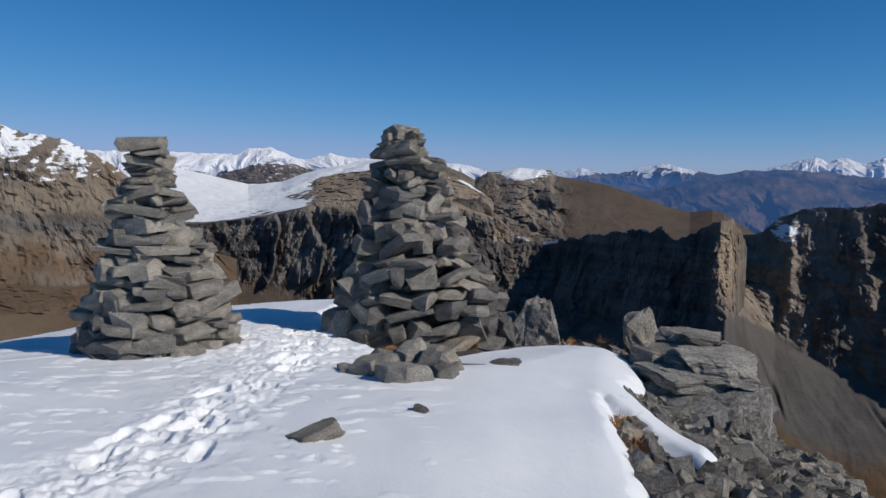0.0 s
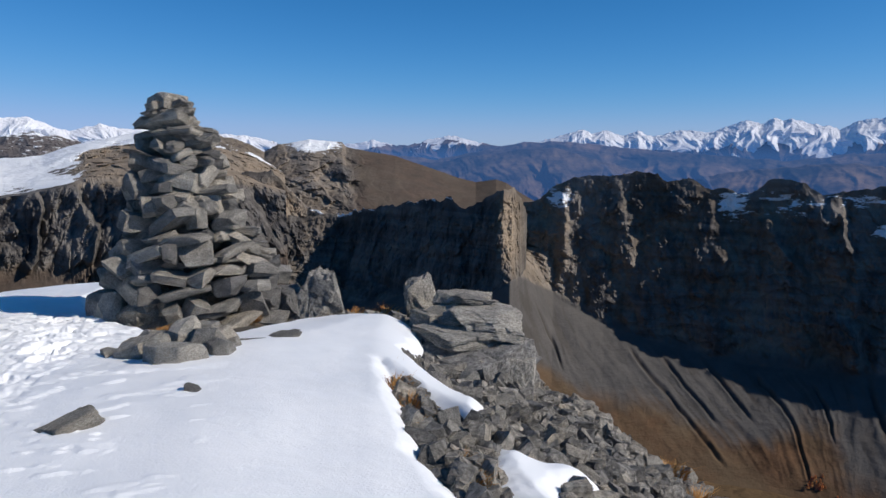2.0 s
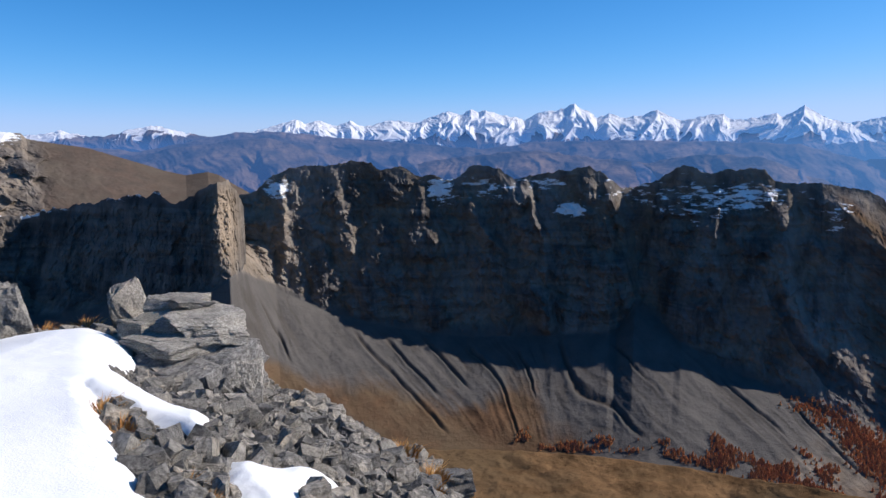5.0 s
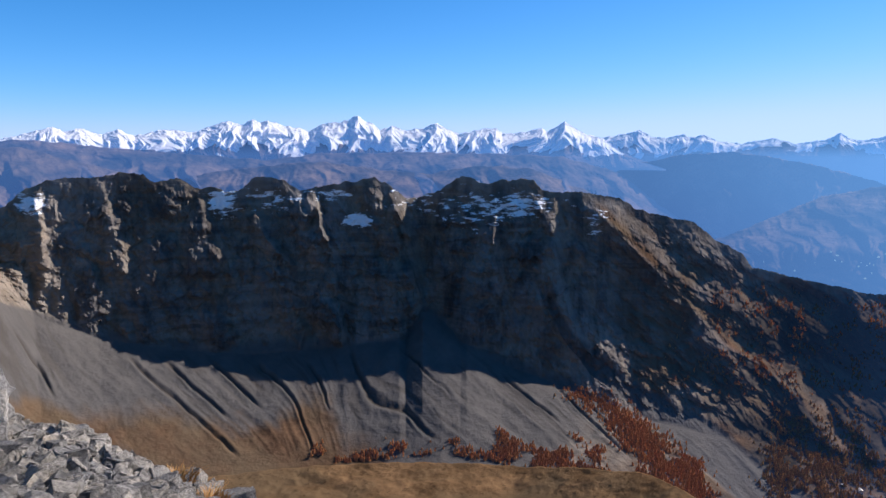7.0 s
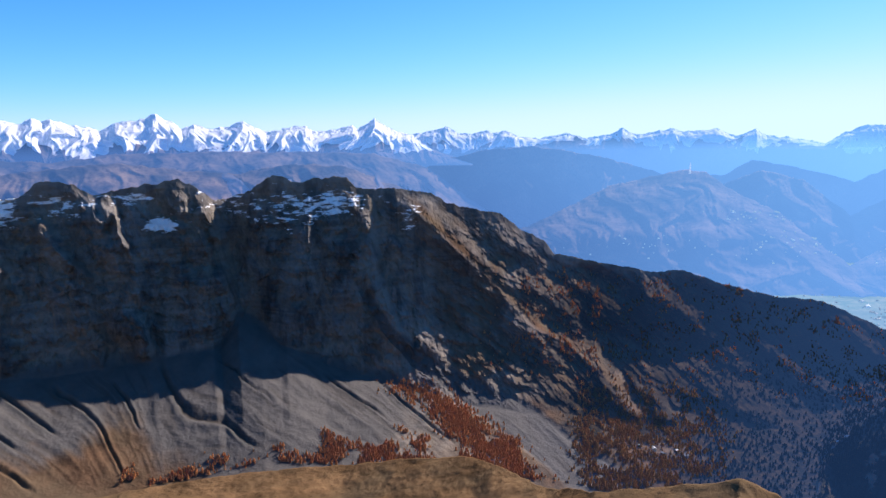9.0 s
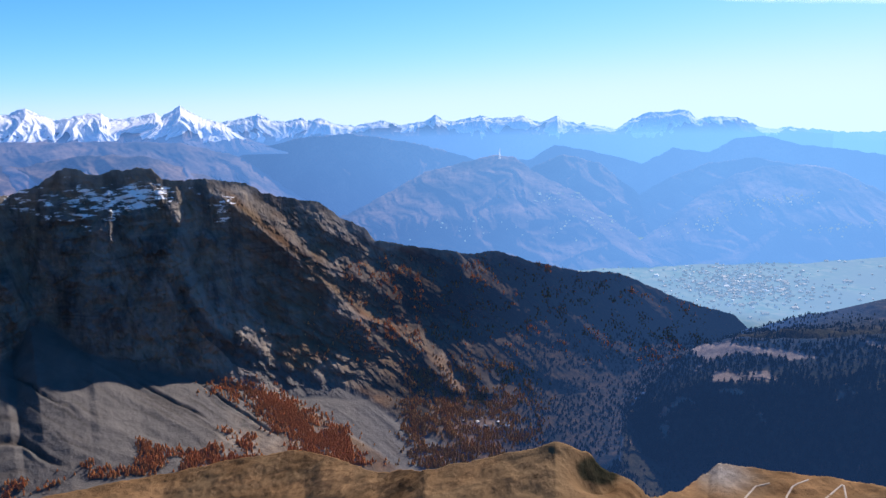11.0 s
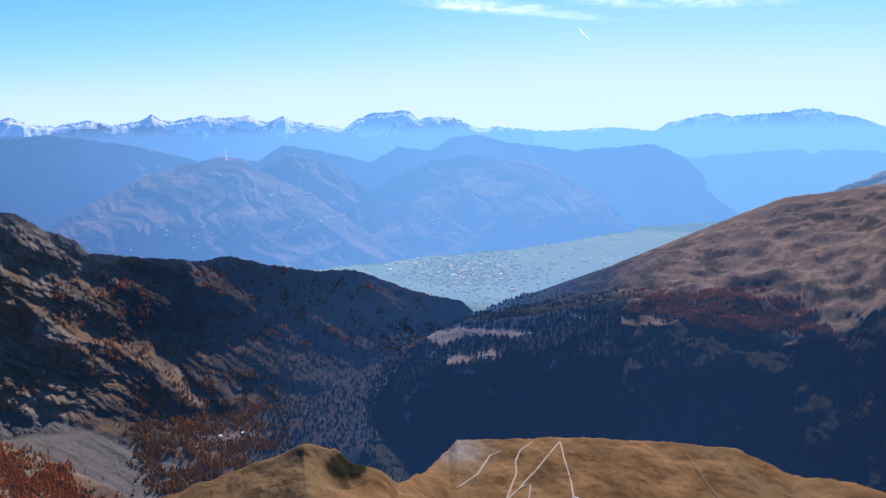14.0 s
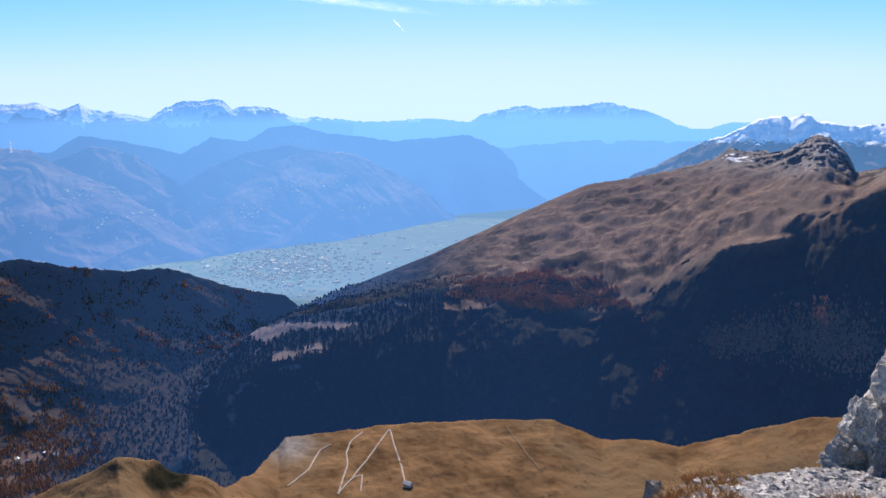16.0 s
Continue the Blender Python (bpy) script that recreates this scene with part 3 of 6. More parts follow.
    ribs = L.noise(150, 5, 0.55, 51, True, 1.8)
    chop = L.noise(56, 4, 0.6, 52, True, 1.25)
    # on the long shoulder the ribs run down aslant
    slant = np.stack([(L.a + (e0 + 5) * 0.95) / 4.6, (e0 + 40) / 6, L.a * 0], -1).reshape(-1, 3)
    aslant = fbm(slant, 5, 0.55, 53, True).reshape(L.a.shape)
    spur = np.interp(-e0, [3, 4.8, 8, 10.9, 12.4, 14.2, 17, 19.5, 24], [65, 66.8, 70.3, 73.5, 74.8, 76.7, 81.6, 84, 88])
    off = L.a - spur
    ridge_line = np.exp(-np.abs(off) / np.where(off < 0, 2.2, 3.2)) * face * ramp01(L.a, 64, 68)
    # noses that end in a sharp right-hand edge, each followed down the wall
    noses, ledges = 0.0, 0.35 + 0.85 * ramp01(L.noise(75, 3, 0.5, 518), -0.35, 0.3)
    for edge, deep, wide in (([(-3, 25.6), (-7.6, 25.8), (-12.2, 26.4)], 15, 1.6), ([(-3, 29.2), (-7.8, 30.4), (-13, 30.6)], 13, 2.0), ([(-3, 35.5), (-8, 37.2), (-12.5, 38.8), (-16, 39.4)], 20, 3.4),
                              ([(-3, 38.4), (-7.7, 41.2), (-9.5, 42.7), (-15, 43.0)], 17, 2.0), ([(-3, 44), (-9, 46.1), (-16, 46.4)], 34, 2.4), ([(-3, 50.8), (-9, 52), (-16, 53.2)], 32, 3.6),
                              ([(-6, 58.8), (-11.5, 59.2), (-13.3, 57.9), (-17, 57)], 16, 2.6), ([(-3, 63), (-10.4, 63.6), (-14.6, 65.2), (-17, 67)], 22, 3.0)):
        k = np.array(edge[::-1], float)
        gap = np.interp(e0, k[:, 0], k[:, 1]) + 0.45 * chop + 0.6 * ribs - L.a
        noses = noses + deep * ledges * np.where(gap > 0, np.clip(1 - gap / wide, 0, 1), 1 - ramp01(-gap, 0.0, 0.7))
    L.d += face * L.noise(19, 3, 0.6, 516, True) * 4.5
    L.d += face * (1 - tail) * (ribs * 14 + chop * 13 - L.pillars(60, 514) * 6 - noses)
    L.d += face * tail * (aslant * (34 + 60 * ramp01(L.a, 77, 85)) + chop * 6) - ridge_line * 48
    L.z += L.bell(1.0, 0.35) * (L.noise(40, 4, 0.55, 55, True) * (6.5 - 2 * tail))
    bed = L.z / 34 + L.noise(260, 4, 0.5, 50) * 2.5
    L.d += face * ((bed - np.floor(bed)) - 0.5) * 5 * ramp01(L.noise(140, 2, 0.5, 49), -0.2, 0.4) * (1 - 0.7 * tail)
    # fans and channels on the debris
    debris = ramp01(L.v, 2.95, 3.2) * (1 - ramp01(L.v, 3.85, 4.0))
    lean = np.interp(L.a, [22, 31, 34, 42, 47.5, 49, 52, 61, 75], [0.4, 0.7, 1.0, 0.95, 0.3, 0.4, 0.95, 1.3, 1.3])
    fall = L.a + (e0 + 16) * lean + L.noise(120, 3, 0.5, 54) * 0.5
    down = np.stack([fall / 3.1, e0 / 16, L.a * 0], -1).reshape(-1, 3)
    fans = fbm(down, 3, 0.5, 57, True).reshape(L.a.shape)
    lines = fbm(down * np.array([2.6, 1.6, 1]), 3, 0.45, 56, True).reshape(L.a.shape)
    line = 0.45 * ramp01(lines, 0.55, 0.75) * ramp01(L.noise(150, 2, 0.5, 48), -0.25, 0.2)
    # channels worn into the debris, with a bank on either side
    channel, bank, wobble = 0.0, 0.0, L.noise(45, 3, 0.5, 45)
    for at, wide, start, end in ((25.2, 0.10, 12.6, 18), (31.5, 0.16, 15.5, 24), (33.6, 0.13, 15.8, 21), (36.6, 0.12, 16, 20.5), (39.6, 0.16, 16.5, 24), (43.4, 0.12, 16.8, 21), (47.5, 0.17, 15, 23.6),
                                 (51.6, 0.10, 16, 20), (57.5, 0.12, 18, 22), (60.6, 0.13, 18.5, 24), (61.9, 0.10, 19, 23)):
        wind = fall - at + 0.3 * wobble * math.sin(at * 3)
        part = ramp01(-e0, start - 0.5, start + 0.8) * (1 - ramp01(-e0, end - 1.5, end))
        channel = np.maximum(channel, np.exp(-(wind / wide) ** 2) * part)
        bank = np.maximum(bank, np.exp(-((np.abs(wind) - 2.4 * wide) / wide) ** 2) * part)
    line = np.clip(np.maximum(line, channel), 0, 1)
    L.z += debris * (fans * 3.2 + L.noise(14, 3, 0.5, 47) * 0.8 - line * 1.2 - channel * 3.0 + bank * 1.3)
    run = np.interp(-e0, [10, 11.9, 14.6, 17.7, 21.1, 25.3, 28], [62.6, 63.5, 65.2, 68.4, 74.9, 81.8, 86])
    wide = np.interp(-e0, [11, 14, 18, 21, 26], [0.35, 0.5, 1.3, 2.6, 3.2])
    runnel = ramp01(1.2 - np.abs(L.a - run + 0.25 * chop) / wide, 0.0, 0.3) * ramp01(-e0, 10.5, 12)
    L.z -= runnel * 5
    scree = ramp01(L.v + 0.10 * ribs + 0.04 * chop, 2.95, 3.04) * (1 - ramp01(L.a - (e0 + 22) * 1.0, 64, 69))
    scree = np.clip(np.maximum(scree, runnel), 0, 1)
    warm = ramp01(L.noise(130, 4, 0.5, 58) * 0.8 + ramp01(L.v, 3.3, 3.95) * 1.2 - ramp01(L.a, 42, 52) * 1.0 + 0.15 * lines, 0.30, 0.85) * ramp01(L.v, 3.05, 3.4) * (L.a < 66)
    open_land = ramp01(L.noise(90, 5, 0.5, 59) + aslant * 0.7, 0.1, 0.6)
    shoulder = ramp01(L.a, 67, 72) * (0.25 + 0.6 * open_land) * (1 - 0.8 * L.bell(1.0, 0.25) * (L.a < 80))
    wood = ramp01(L.a, 74, 82) * (1 - 0.75 * open_land * (1 - ramp01(L.a, 84, 92))) * ramp01(-e0, 9, 12) * (1 - L.near(87, -23.2, 2.8, 0.55)) * (1 - runnel)
    wood = np.maximum(wood, ramp01(L.a, 86, 91) * ramp01(-e0, 12, 15) * (1 - L.near(87, -23.2, 2.8, 0.55)))
    rib_turf = np.exp(-((off - 0.55) / 0.55) ** 2) * face * ramp01(L.a, 66, 67.5)
    grass = np.clip(np.maximum(np.maximum(warm * 0.9, shoulder * (1 - scree)), rib_turf), 0, 1) * (1 - runnel)
    snow = (L.near(57.5, -5.2, 4.6, 2.4) * 0.42 + L.near(48.3, -5.9, 1.4, 0.6) * 1.0 + L.near(41.9, -4.4, 2.4, 1.2) * 0.5 + L.near(25.4, -4.2, 1.2, 1.1) * 0.75
            + L.near(67.0, -6.0, 1.2, 1.4) * 0.5 + L.near(46.5, -3.9, 1.6, 0.7) * 0.6 + L.near(37.6, -4.6, 0.9, 0.9) * 0.5 + L.near(35, -3.6, 8, 0.5) * 0.3 + L.near(52, -4.4, 3, 1.2) * 0.35 + L.near(62, -4.6, 3.5, 1.3) * 0.42 + L.near(38.5, -4.6, 1.0, 1.2) * 0.45)
    tan = L.near(24.4, -7, 2.2, 4) * 0.5 + 0.2 * ramp01(chop, 0.1, 0.5) + 0.15 * ramp01(ribs, 0.3, 0.6)
    # painted haze emission increases along the shoulder with bearing
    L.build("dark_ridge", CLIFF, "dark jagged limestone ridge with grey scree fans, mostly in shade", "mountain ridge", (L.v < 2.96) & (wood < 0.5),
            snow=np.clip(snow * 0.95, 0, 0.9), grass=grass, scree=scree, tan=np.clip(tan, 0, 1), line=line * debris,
            wood=np.clip(wood - rib_turf, 0, 1), haze_glow=0.10 * ramp01(L.a, 62, 100) + 0.13 * ramp01(L.a, 80, 104))
    return L


def buttress():
    crest = [(-3, -2.6), (-0.1, -2.07), (3, -1.93), (5.6, -4.73), (7.3, -5.42), (11.5, -4.67), (16.8, -4.1), (17.7, -5.0), (19.5, -4.1), (20.4, -3.7), (21.2, -3.3), (21.8, -3.3), (22.3, -3.9), (22.85, -5.2)]
    foot = [(-3, -9), (8, -12.1), (12.2, -11.6), (19.4, -12.0), (21.8, -10.9), (22.6, -10.3), (25, -11.2)]
    L = Loft(-3, 22.85, 800, [([(0, -9)], [(0, 1500)]), (crest, [(-3, 1520), (4, 1480), (8, 1430), (17, 1210), (20, 1160), (21, 1150), (21.7, 1160), (22.3, 1200), (22.85, 1330)]),
                           (foot, [(-3, 1430), (8, 1340), (17, 1170), (20, 1112), (21, 1102), (21.7, 1110), (22.3, 1150), (22.85, 1280)]),
                           ([(a, e - 7) for a, e in foot], [(-3, 1424), (8, 1334), (17, 1164), (20, 1106), (21, 1096), (21.7, 1104), (22.3, 1144), (22.85, 1274)])], [8, 130, 12])
    face = ramp01(L.v, 1.0, 1.2) * (1 - ramp01(L.v, 1.9, 2.1))
    ribs, chop = L.noise(110, 5, 0.55, 61, True, 2.0), L.noise(42, 5, 0.62, 62, True, 1.3)
    L.d += face * (ribs * 13 + chop * 12 - L.pillars(95, 611) * 20 + L.noise(15, 3, 0.6, 618, True) * 4)
    L.z += L.bell(1.0, 0.2) * (L.noise(40, 5, 0.6, 65, True) * 8 - 5)
    scree = ramp01(L.v + 0.1 * ribs, 1.95, 2.05)
    tan = L.near(21.5, -6.5, 0.9, 3.8) + 0.8 * L.near(3.5, -4.5, 4, 1.6)
    snow = 0.5 * L.near(7.8, -5.2, 1.2, 0.5) + 0.4 * L.bell(1.0, 0.05) * (L.a < 17)
    L.build("rock_buttress", CLIFF, "pale-edged limestone buttress above grey scree", "cliff", L.v < 1.97, snow=snow, grass=np.zeros(L.a.size), scree=scree, tan=np.clip(tan, 0, 1))


def snow_saddle():
    sky_line = [(-26, 0.0), (-20.1, 0.5), (-15, -0.9), (-12.5, -0.6), (-9.8, 0.27), (-5, 1.23), (-1.8, 0.96), (1, 0.2), (4, -1.5)]
    rim = [(-26, -4.0), (-17.5, -3.8), (-9.9, -2.8), (-6.4, -2.8), (-2, -2.4), (4, -3.5)]
    foot = [(-26, -8.2), (-16.8, -8.3), (-11.8, -8.9), (-8.2, -7.7), (4, -9)]
    L = Loft(-26, 4, 620, [([(0, -5)], [(0, 2500)]), (sky_line, [(0, 2150)]), (rim, [(-26, 1560), (-6, 1330), (4, 1400)]), (foot, [(-26, 1470), (-6, 1230), (4, 1290)]), ([(0, -24)], [(0, 950)])], [6, 50, 60, 40])
    face = ramp01(L.v, 1.93, 2.1) * (1 - ramp01(L.v, 2.9, 3.1))
    ribs, chop = L.noise(110, 5, 0.55, 71, True, 3.0), L.noise(45, 5, 0.62, 72, True, 2.4)
    L.d += face * (ribs * 40 + chop * 12 - L.pillars(100, 711) * 55 - L.pillars(36, 714) * 14)
    L.z += (1 - face) * L.noise(160, 5, 0.5, 74) * 9
    below = np.interp(L.a, L.az, pairs(L.az, sky_line)) - L.elev() + 0.25 * L.noise(60, 3, 0.5, 75)
    bare = ramp01(below, 0.45, 0.85) * ramp01(L.a + 0.8 * chop, -11.2, -9.2)
    L.d += bare * (chop * 34 + ribs * 30) * (1 - face)
    snow = (1 - ramp01(L.v, 1.95, 2.0)) * (1.0 - 0.86 * bare - 0.6 * L.near(-11.5, -1.8, 1.2, 0.35) - 0.5 * L.near(-14, -3.1, 2.5, 0.4))
    scree = ramp01(L.v + 0.15 * ribs, 2.9, 3.05)
    L.build("snow_saddle", CLIFF, "snow-covered saddle above a dark cliff band", "mountain", snow=np.clip(snow, 0, 1), grass=0.45 * scree, scree=scree, tan=0.7 * bare * (1 - face))
    # a brown hill behind the saddle
    M = Loft(-19, -6, 260, [([(0, -4)], [(0, 2900)]), ([(-19, -1.5), (-17, -0.2), (-14.5, 0.55), (-13, 0.85), (-11, 0.5), (-9.5, 0.0), (-6, -1)], [(0, 2700)]), ([(0, -2.5)], [(0, 2350)])], [4, 40])
    M.d += M.noise(160, 5, 0.55, 76, True) * 60 * M.bell(1.5, 0.4)
    M.z += M.noise(60, 5, 0.55, 77, True) * 9 * M.bell(1.0, 0.5)
    # a tenth of painted haze emission evenly over the hill
    M.build("brown_hill", CLIFF, "brown rocky hill with snow streaks behind the saddle", "hill", snow=0.32 + 0.2 * ramp01(M.elev(), 0.2, 0.9), grass=np.full(M.a.size, 0.2), scree=np.full(M.a.size, 0.6), tan=np.full(M.a.size, 0.3), haze_glow=np.full(M.a.size, 0.1))


def left_mountain():
    crest = [(-75, 1), (-50, 5), (-38, 4.2), (-31.1, 3.04), (-28.8, 2.54), (-26.4, 1.62), (-24.3, 0.25), (-22, -1.6), (-19, -4.5), (-16, -8)]
    foot = [(-75, -9), (-31.8, -9.6), (-24, -10.5), (-16, -11)]
    L = Loft(-75, -16, 700, [([(0, -6)], [(0, 1500)]), (crest, [(-75, 1200), (-16, 1150)]), ([(-75, -3.4), (-16, -9)], [(0, 980)]), (foot, [(0, 880)]), ([(0, -24)], [(0, 600)])], [6, 60, 50, 20])
    ribs, chop = L.noise(150, 5, 0.55, 81, True, 2.0), L.noise(40, 5, 0.6, 82)
    body = ramp01(L.v, 1.0, 1.2) * (1 - ramp01(L.v, 2.8, 3.0))
    L.d += body * (ribs * 26 + chop * 9 + L.noise(45, 5, 0.6, 84, True, 1.6) * 11 + L.noise(16, 3, 0.55, 87, True) * 4)
    L.z += L.bell(1.0, 0.3) * L.noise(50, 5, 0.6, 85, True) * 9
    e = L.elev()
    band = np.exp(-((e + 3.4 + 0.12 * (L.a + 30) + 0.3 * chop) / 0.9) ** 2)
    L.d += band * (L.pillars(40, 811) - 0.5) * -16
    streaks = fbm(np.stack([(L.a - e * 0.6) / 1.1, e / 4.0, e * 0], -1).reshape(-1, 3), 4, 0.55, 83, True).reshape(e.shape)
    snow = np.clip(0.60 * ramp01(e + 0.9 * chop, -2.6, 1.6) * (0.15 + 1.2 * ramp01(streaks, -0.1, 0.6)) + 0.16 * ramp01(e, 1.0, 3.0) * (L.a < -27), 0, 1) * (1 - ramp01(-e, 1.5, 3.2)) + 0.35 * np.exp(-((e + 4.6) / 0.25) ** 2)
    snow = snow * 0.8
    grass = ramp01(L.noise(90, 4, 0.5, 86) + ramp01(-e, 3.5, 6.5) * 0.9, 0.2, 0.8)
    tan = 0.5 + 0.3 * ramp01(ribs, 0.0, 0.5)
    L.build("brown_mountain", CLIFF, "brown sunlit mountain side streaked with snow", "mountain", snow=snow, grass=grass * 0.75 * (1 - 0.8 * band), scree=0.35 * (1 - band), tan=np.clip(tan * (1 - band), 0, 1))


def dome_mountain():
    crest = [(-4, 0.6), (-1.8, 0.96), (1, 0.2), (2.5, -0.6), (3.5, -0.07), (5.9, 0.41), (8.4, 0.15), (8.7, -0.2), (12.5, -0.9), (17.6, -2.65), (18.8, -2.95), (19.6, -2.85), (20.4, -2.75), (21.2, -3.0), (22.2, -3.7), (26, -6)]
    L = Loft(-4, 26, 620, [([(0, -6)], [(0, 2300)]), (crest, [(-4, 2000), (26, 1800)]), ([(-4, -7), (26, -8)], [(0, 1500)])], [6, 90])
    ribs, chop = L.noise(140, 5, 0.55, 91, True, 2.0), L.noise(40, 5, 0.6, 92)
    flank = 1 - 0.85 * ramp01(L.a, 8.5, 10.5)
    L.d += L.bell(1.5, 0.4) * (ribs * 50 + chop * 12 - L.pillars(70, 911) * 30) * flank
    L.z += L.bell(1.0, 0.3) * L.noise(60, 4, 0.5, 95, True) * 5 * flank * (1 - L.near(6, 0, 2.6, 1.5))
    snow = 1.1 * L.near(6.2, 0.2, 2.3, 0.9) + 0.5 * L.near(-1, -0.5, 2.5, 1.0)
    slope = ramp01(L.a, 8.5, 10)
    L.build("dome_mountain", CLIFF, "brown mountain with a small snow dome on top", "mountain", snow=np.clip(snow, 0, 1), grass=0.45 * slope, scree=np.clip(slope, 0, 0.8), tan=0.35 * (1 - slope) * ramp01(ribs, -0.3, 0.5))


RIDGE = dark_ridge()
buttress()
snow_saddle()
left_mountain()
dome_mountain()


# ---- the valley slope beyond the pastures ----
def valley_slope():
    crest = [(96, -28), (98.1, -26), (98.6, -21.6), (103.3, -17.9), (106, -15.6), (111.6, -13.6), (117.7, -11.37), (122.1, -9.44), (127, -7.16), (130.2, -5.75), (133.9, -5.15),
             (136.9, -4.5), (139.2, -3.83), (140.3, -2.99), (141.9, -3.17), (143.7, -3.22), (145.1, -2.53), (146, -1.93), (146.8, -2.12), (148, -3.44), (148.6, -4.58), (150.4, -4.51), (160, -4), (175, -6)]
    crest_d = [(96, 1200), (98.1, 1240), (98.6, 1520), (103, 1880), (106, 2230), (118, 2500), (128, 2750), (135, 2600), (146, 2350), (175, 2000)]
    edge = [(96, -28.5), (98.1, -26.4), (98.6, -22.2), (103.3, -18.4), (107, -16.3), (113, -16.1), (121.5, -15.4), (135, -14.6), (138, -11.9), (145, -8.3), (150.4, -5.3), (160, -5), (175, -8)]
    edge_d = [(96, 1190), (98.1, 1230), (98.6, 1500), (103, 1760), (107, 1780), (121, 1600), (135, 1500), (145, 1450), (150, 1400), (175, 1400)]
    foot = [(96, -29), (107, -26), (115, -26), (135, -27), (150, -27), (175, -27)]
    foot_d = [(96, 1150), (107, 1400), (115, 1340), (135, 1220), (175, 1130)]
    L = Loft(96, 175, 1200, [([(96, -28), (104, -22), (175, -12)], [(96, 1300), (104, 2000), (112, 2700), (175, 3000)]), (crest, crest_d), (edge, edge_d), (foot, foot_d)], [6, 80, 90])
    ribs, chop = L.noise(200, 5, 0.55, 101, True, 1.5), L.noise(60, 5, 0.6, 102)
    top = ramp01(L.v, 1.02, 1.2) * (1 - ramp01(L.v, 1.85, 2.0))
    face = ramp01(L.v, 1.95, 2.1)
    benches = fbm(np.stack([(L.a + L.elev() * 0.9) / 7.0, (L.elev() - L.a * 0.18) / 1.3, L.a * 0], -1).reshape(-1, 3), 5, 0.55, 104, True).reshape(L.a.shape)
    L.z += top * (L.noise(260, 4, 0.5, 103, True) * 16 + benches * 15 + L.noise(60, 3, 0.5, 108, True) * 2.5 + L.noise(22, 3, 0.5, 110) * 1.6)
    peak = L.near(145.5, -3.2, 4.5, 1.5)
    L.d += peak * L.noise(70, 5, 0.6, 111, True, 1.5) * 70
    L.d += ramp01(L.v, 1.55, 2.2) * (ribs * 60 + chop * 16) * (1 - ramp01(L.v, 2.9, 3.0))
    L.z += L.bell(2.0, 0.3) * L.noise(260, 5, 0.55, 107) * 45
    L.z += L.bell(1.0, 0.2) * L.noise(70, 4, 0.5, 105, True) * 10 * ramp01(L.a, 125, 140)
    wood = np.maximum(face * 0.95, ramp01(-L.a + 6 * chop, -124, -116) * 0.95)
    clear = ramp01(L.noise(55, 4, 0.6, 106) + 0.45 * L.near(107, -17.5, 5, 2.0), 0.5, 0.7) * (L.a < 120) * 0.8
    wood = np.clip(np.maximum(wood, 0.7 * ramp01(L.noise(110, 5, 0.6, 109), 0.1, 0.35) * top) * (1 - clear), 0, 1)
    snow = 0.5 * L.near(141, -3.6, 1.8, 0.6) + 0.42 * L.near(147, -2.8, 1.5, 0.7)
    scree = 0.5 * ramp01(L.elev(), -5.5, -3.5) + 0.4 * peak + 0.45 * L.near(143.5, -18.5, 3.0, 2.2) * ramp01(ribs, 0.1, 0.5)
    # haze emission painted on, strongest along the crest at the valley mouth
    L.build("valley_slope", SLOPE, "brown high pasture above a dark forested slope in shade", "mountain slope", snow=snow, wood=wood, scree=np.clip(scree, 0, 1), haze_glow=0.10 + 0.02 * face - 0.04 * ramp01(L.a, 120, 150) + 0.30 * (1 - ramp01(L.a, 106, 124)) * (1 - ramp01(L.v, 1.2, 1.9)))
    return L


def alp_meadow():
    rim = [(28, -25.5), (36, -24.5), (52, -24.6), (61, -24.7), (72, -24.4), (78, -26.5), (82, -26.5), (88, -25.6), (93, -24.7), (95.5, -24.8), (98, -25.8), (100.6, -27.8),
           (103, -27), (105.7, -24.8), (114, -24.4), (128, -23.9), (132, -25.1), (136, -24.7), (138, -25), (142, -23.6), (147, -21.6), (160, -19)]
    rim_d = [(28, 960), (61, 950), (72, 860), (82, 640), (93, 600), (100, 640), (105, 900), (128, 950), (147, 900), (160, 800)]
    far_d = [(a, d + (110 if a < 70 or a > 101 else 60)) for a, d in rim_d]
    L = Loft(28, 160, 1100, [([(a, e - 6) for a, e in rim], far_d), (rim, rim_d), ([(28, -31), (75, -31), (93, -32), (105, -30), (160, -30)], [(a, d * 0.76) for a, d in rim_d]),
                             ([(0, -46)], [(0, 380)])], [10, 70, 24])
    chop = L.noise(60, 5, 0.5, 112)
    L.z += chop * 5 * ramp01(L.v, 1.0, 1.3) + L.noise(18, 4, 0.5, 113) * 1.6 + L.bell(1.0, 0.3) * L.noise(30, 4, 0.5, 115) * 3
    L.z -= 22 * L.near(96.4, -26.3, 1.7, 1.0)
    L.z += 5 * L.near(93.2, -25.0, 1.4, 0.7)
    # wood mask here only darkens the hollow beside the knoll; no trees grow there
    L.build("alp_meadow", TURF, "brown autumn alpine pasture with tracks", "meadow", snow=np.zeros(L.a.size), wood=0.95 * ramp01(L.near(96.4, -26.3, 1.9, 1.1) + 0.3 * chop, 0.35, 0.6), scree=0.8 * L.near(106, -25.4, 1.8, 1.0))
    return L


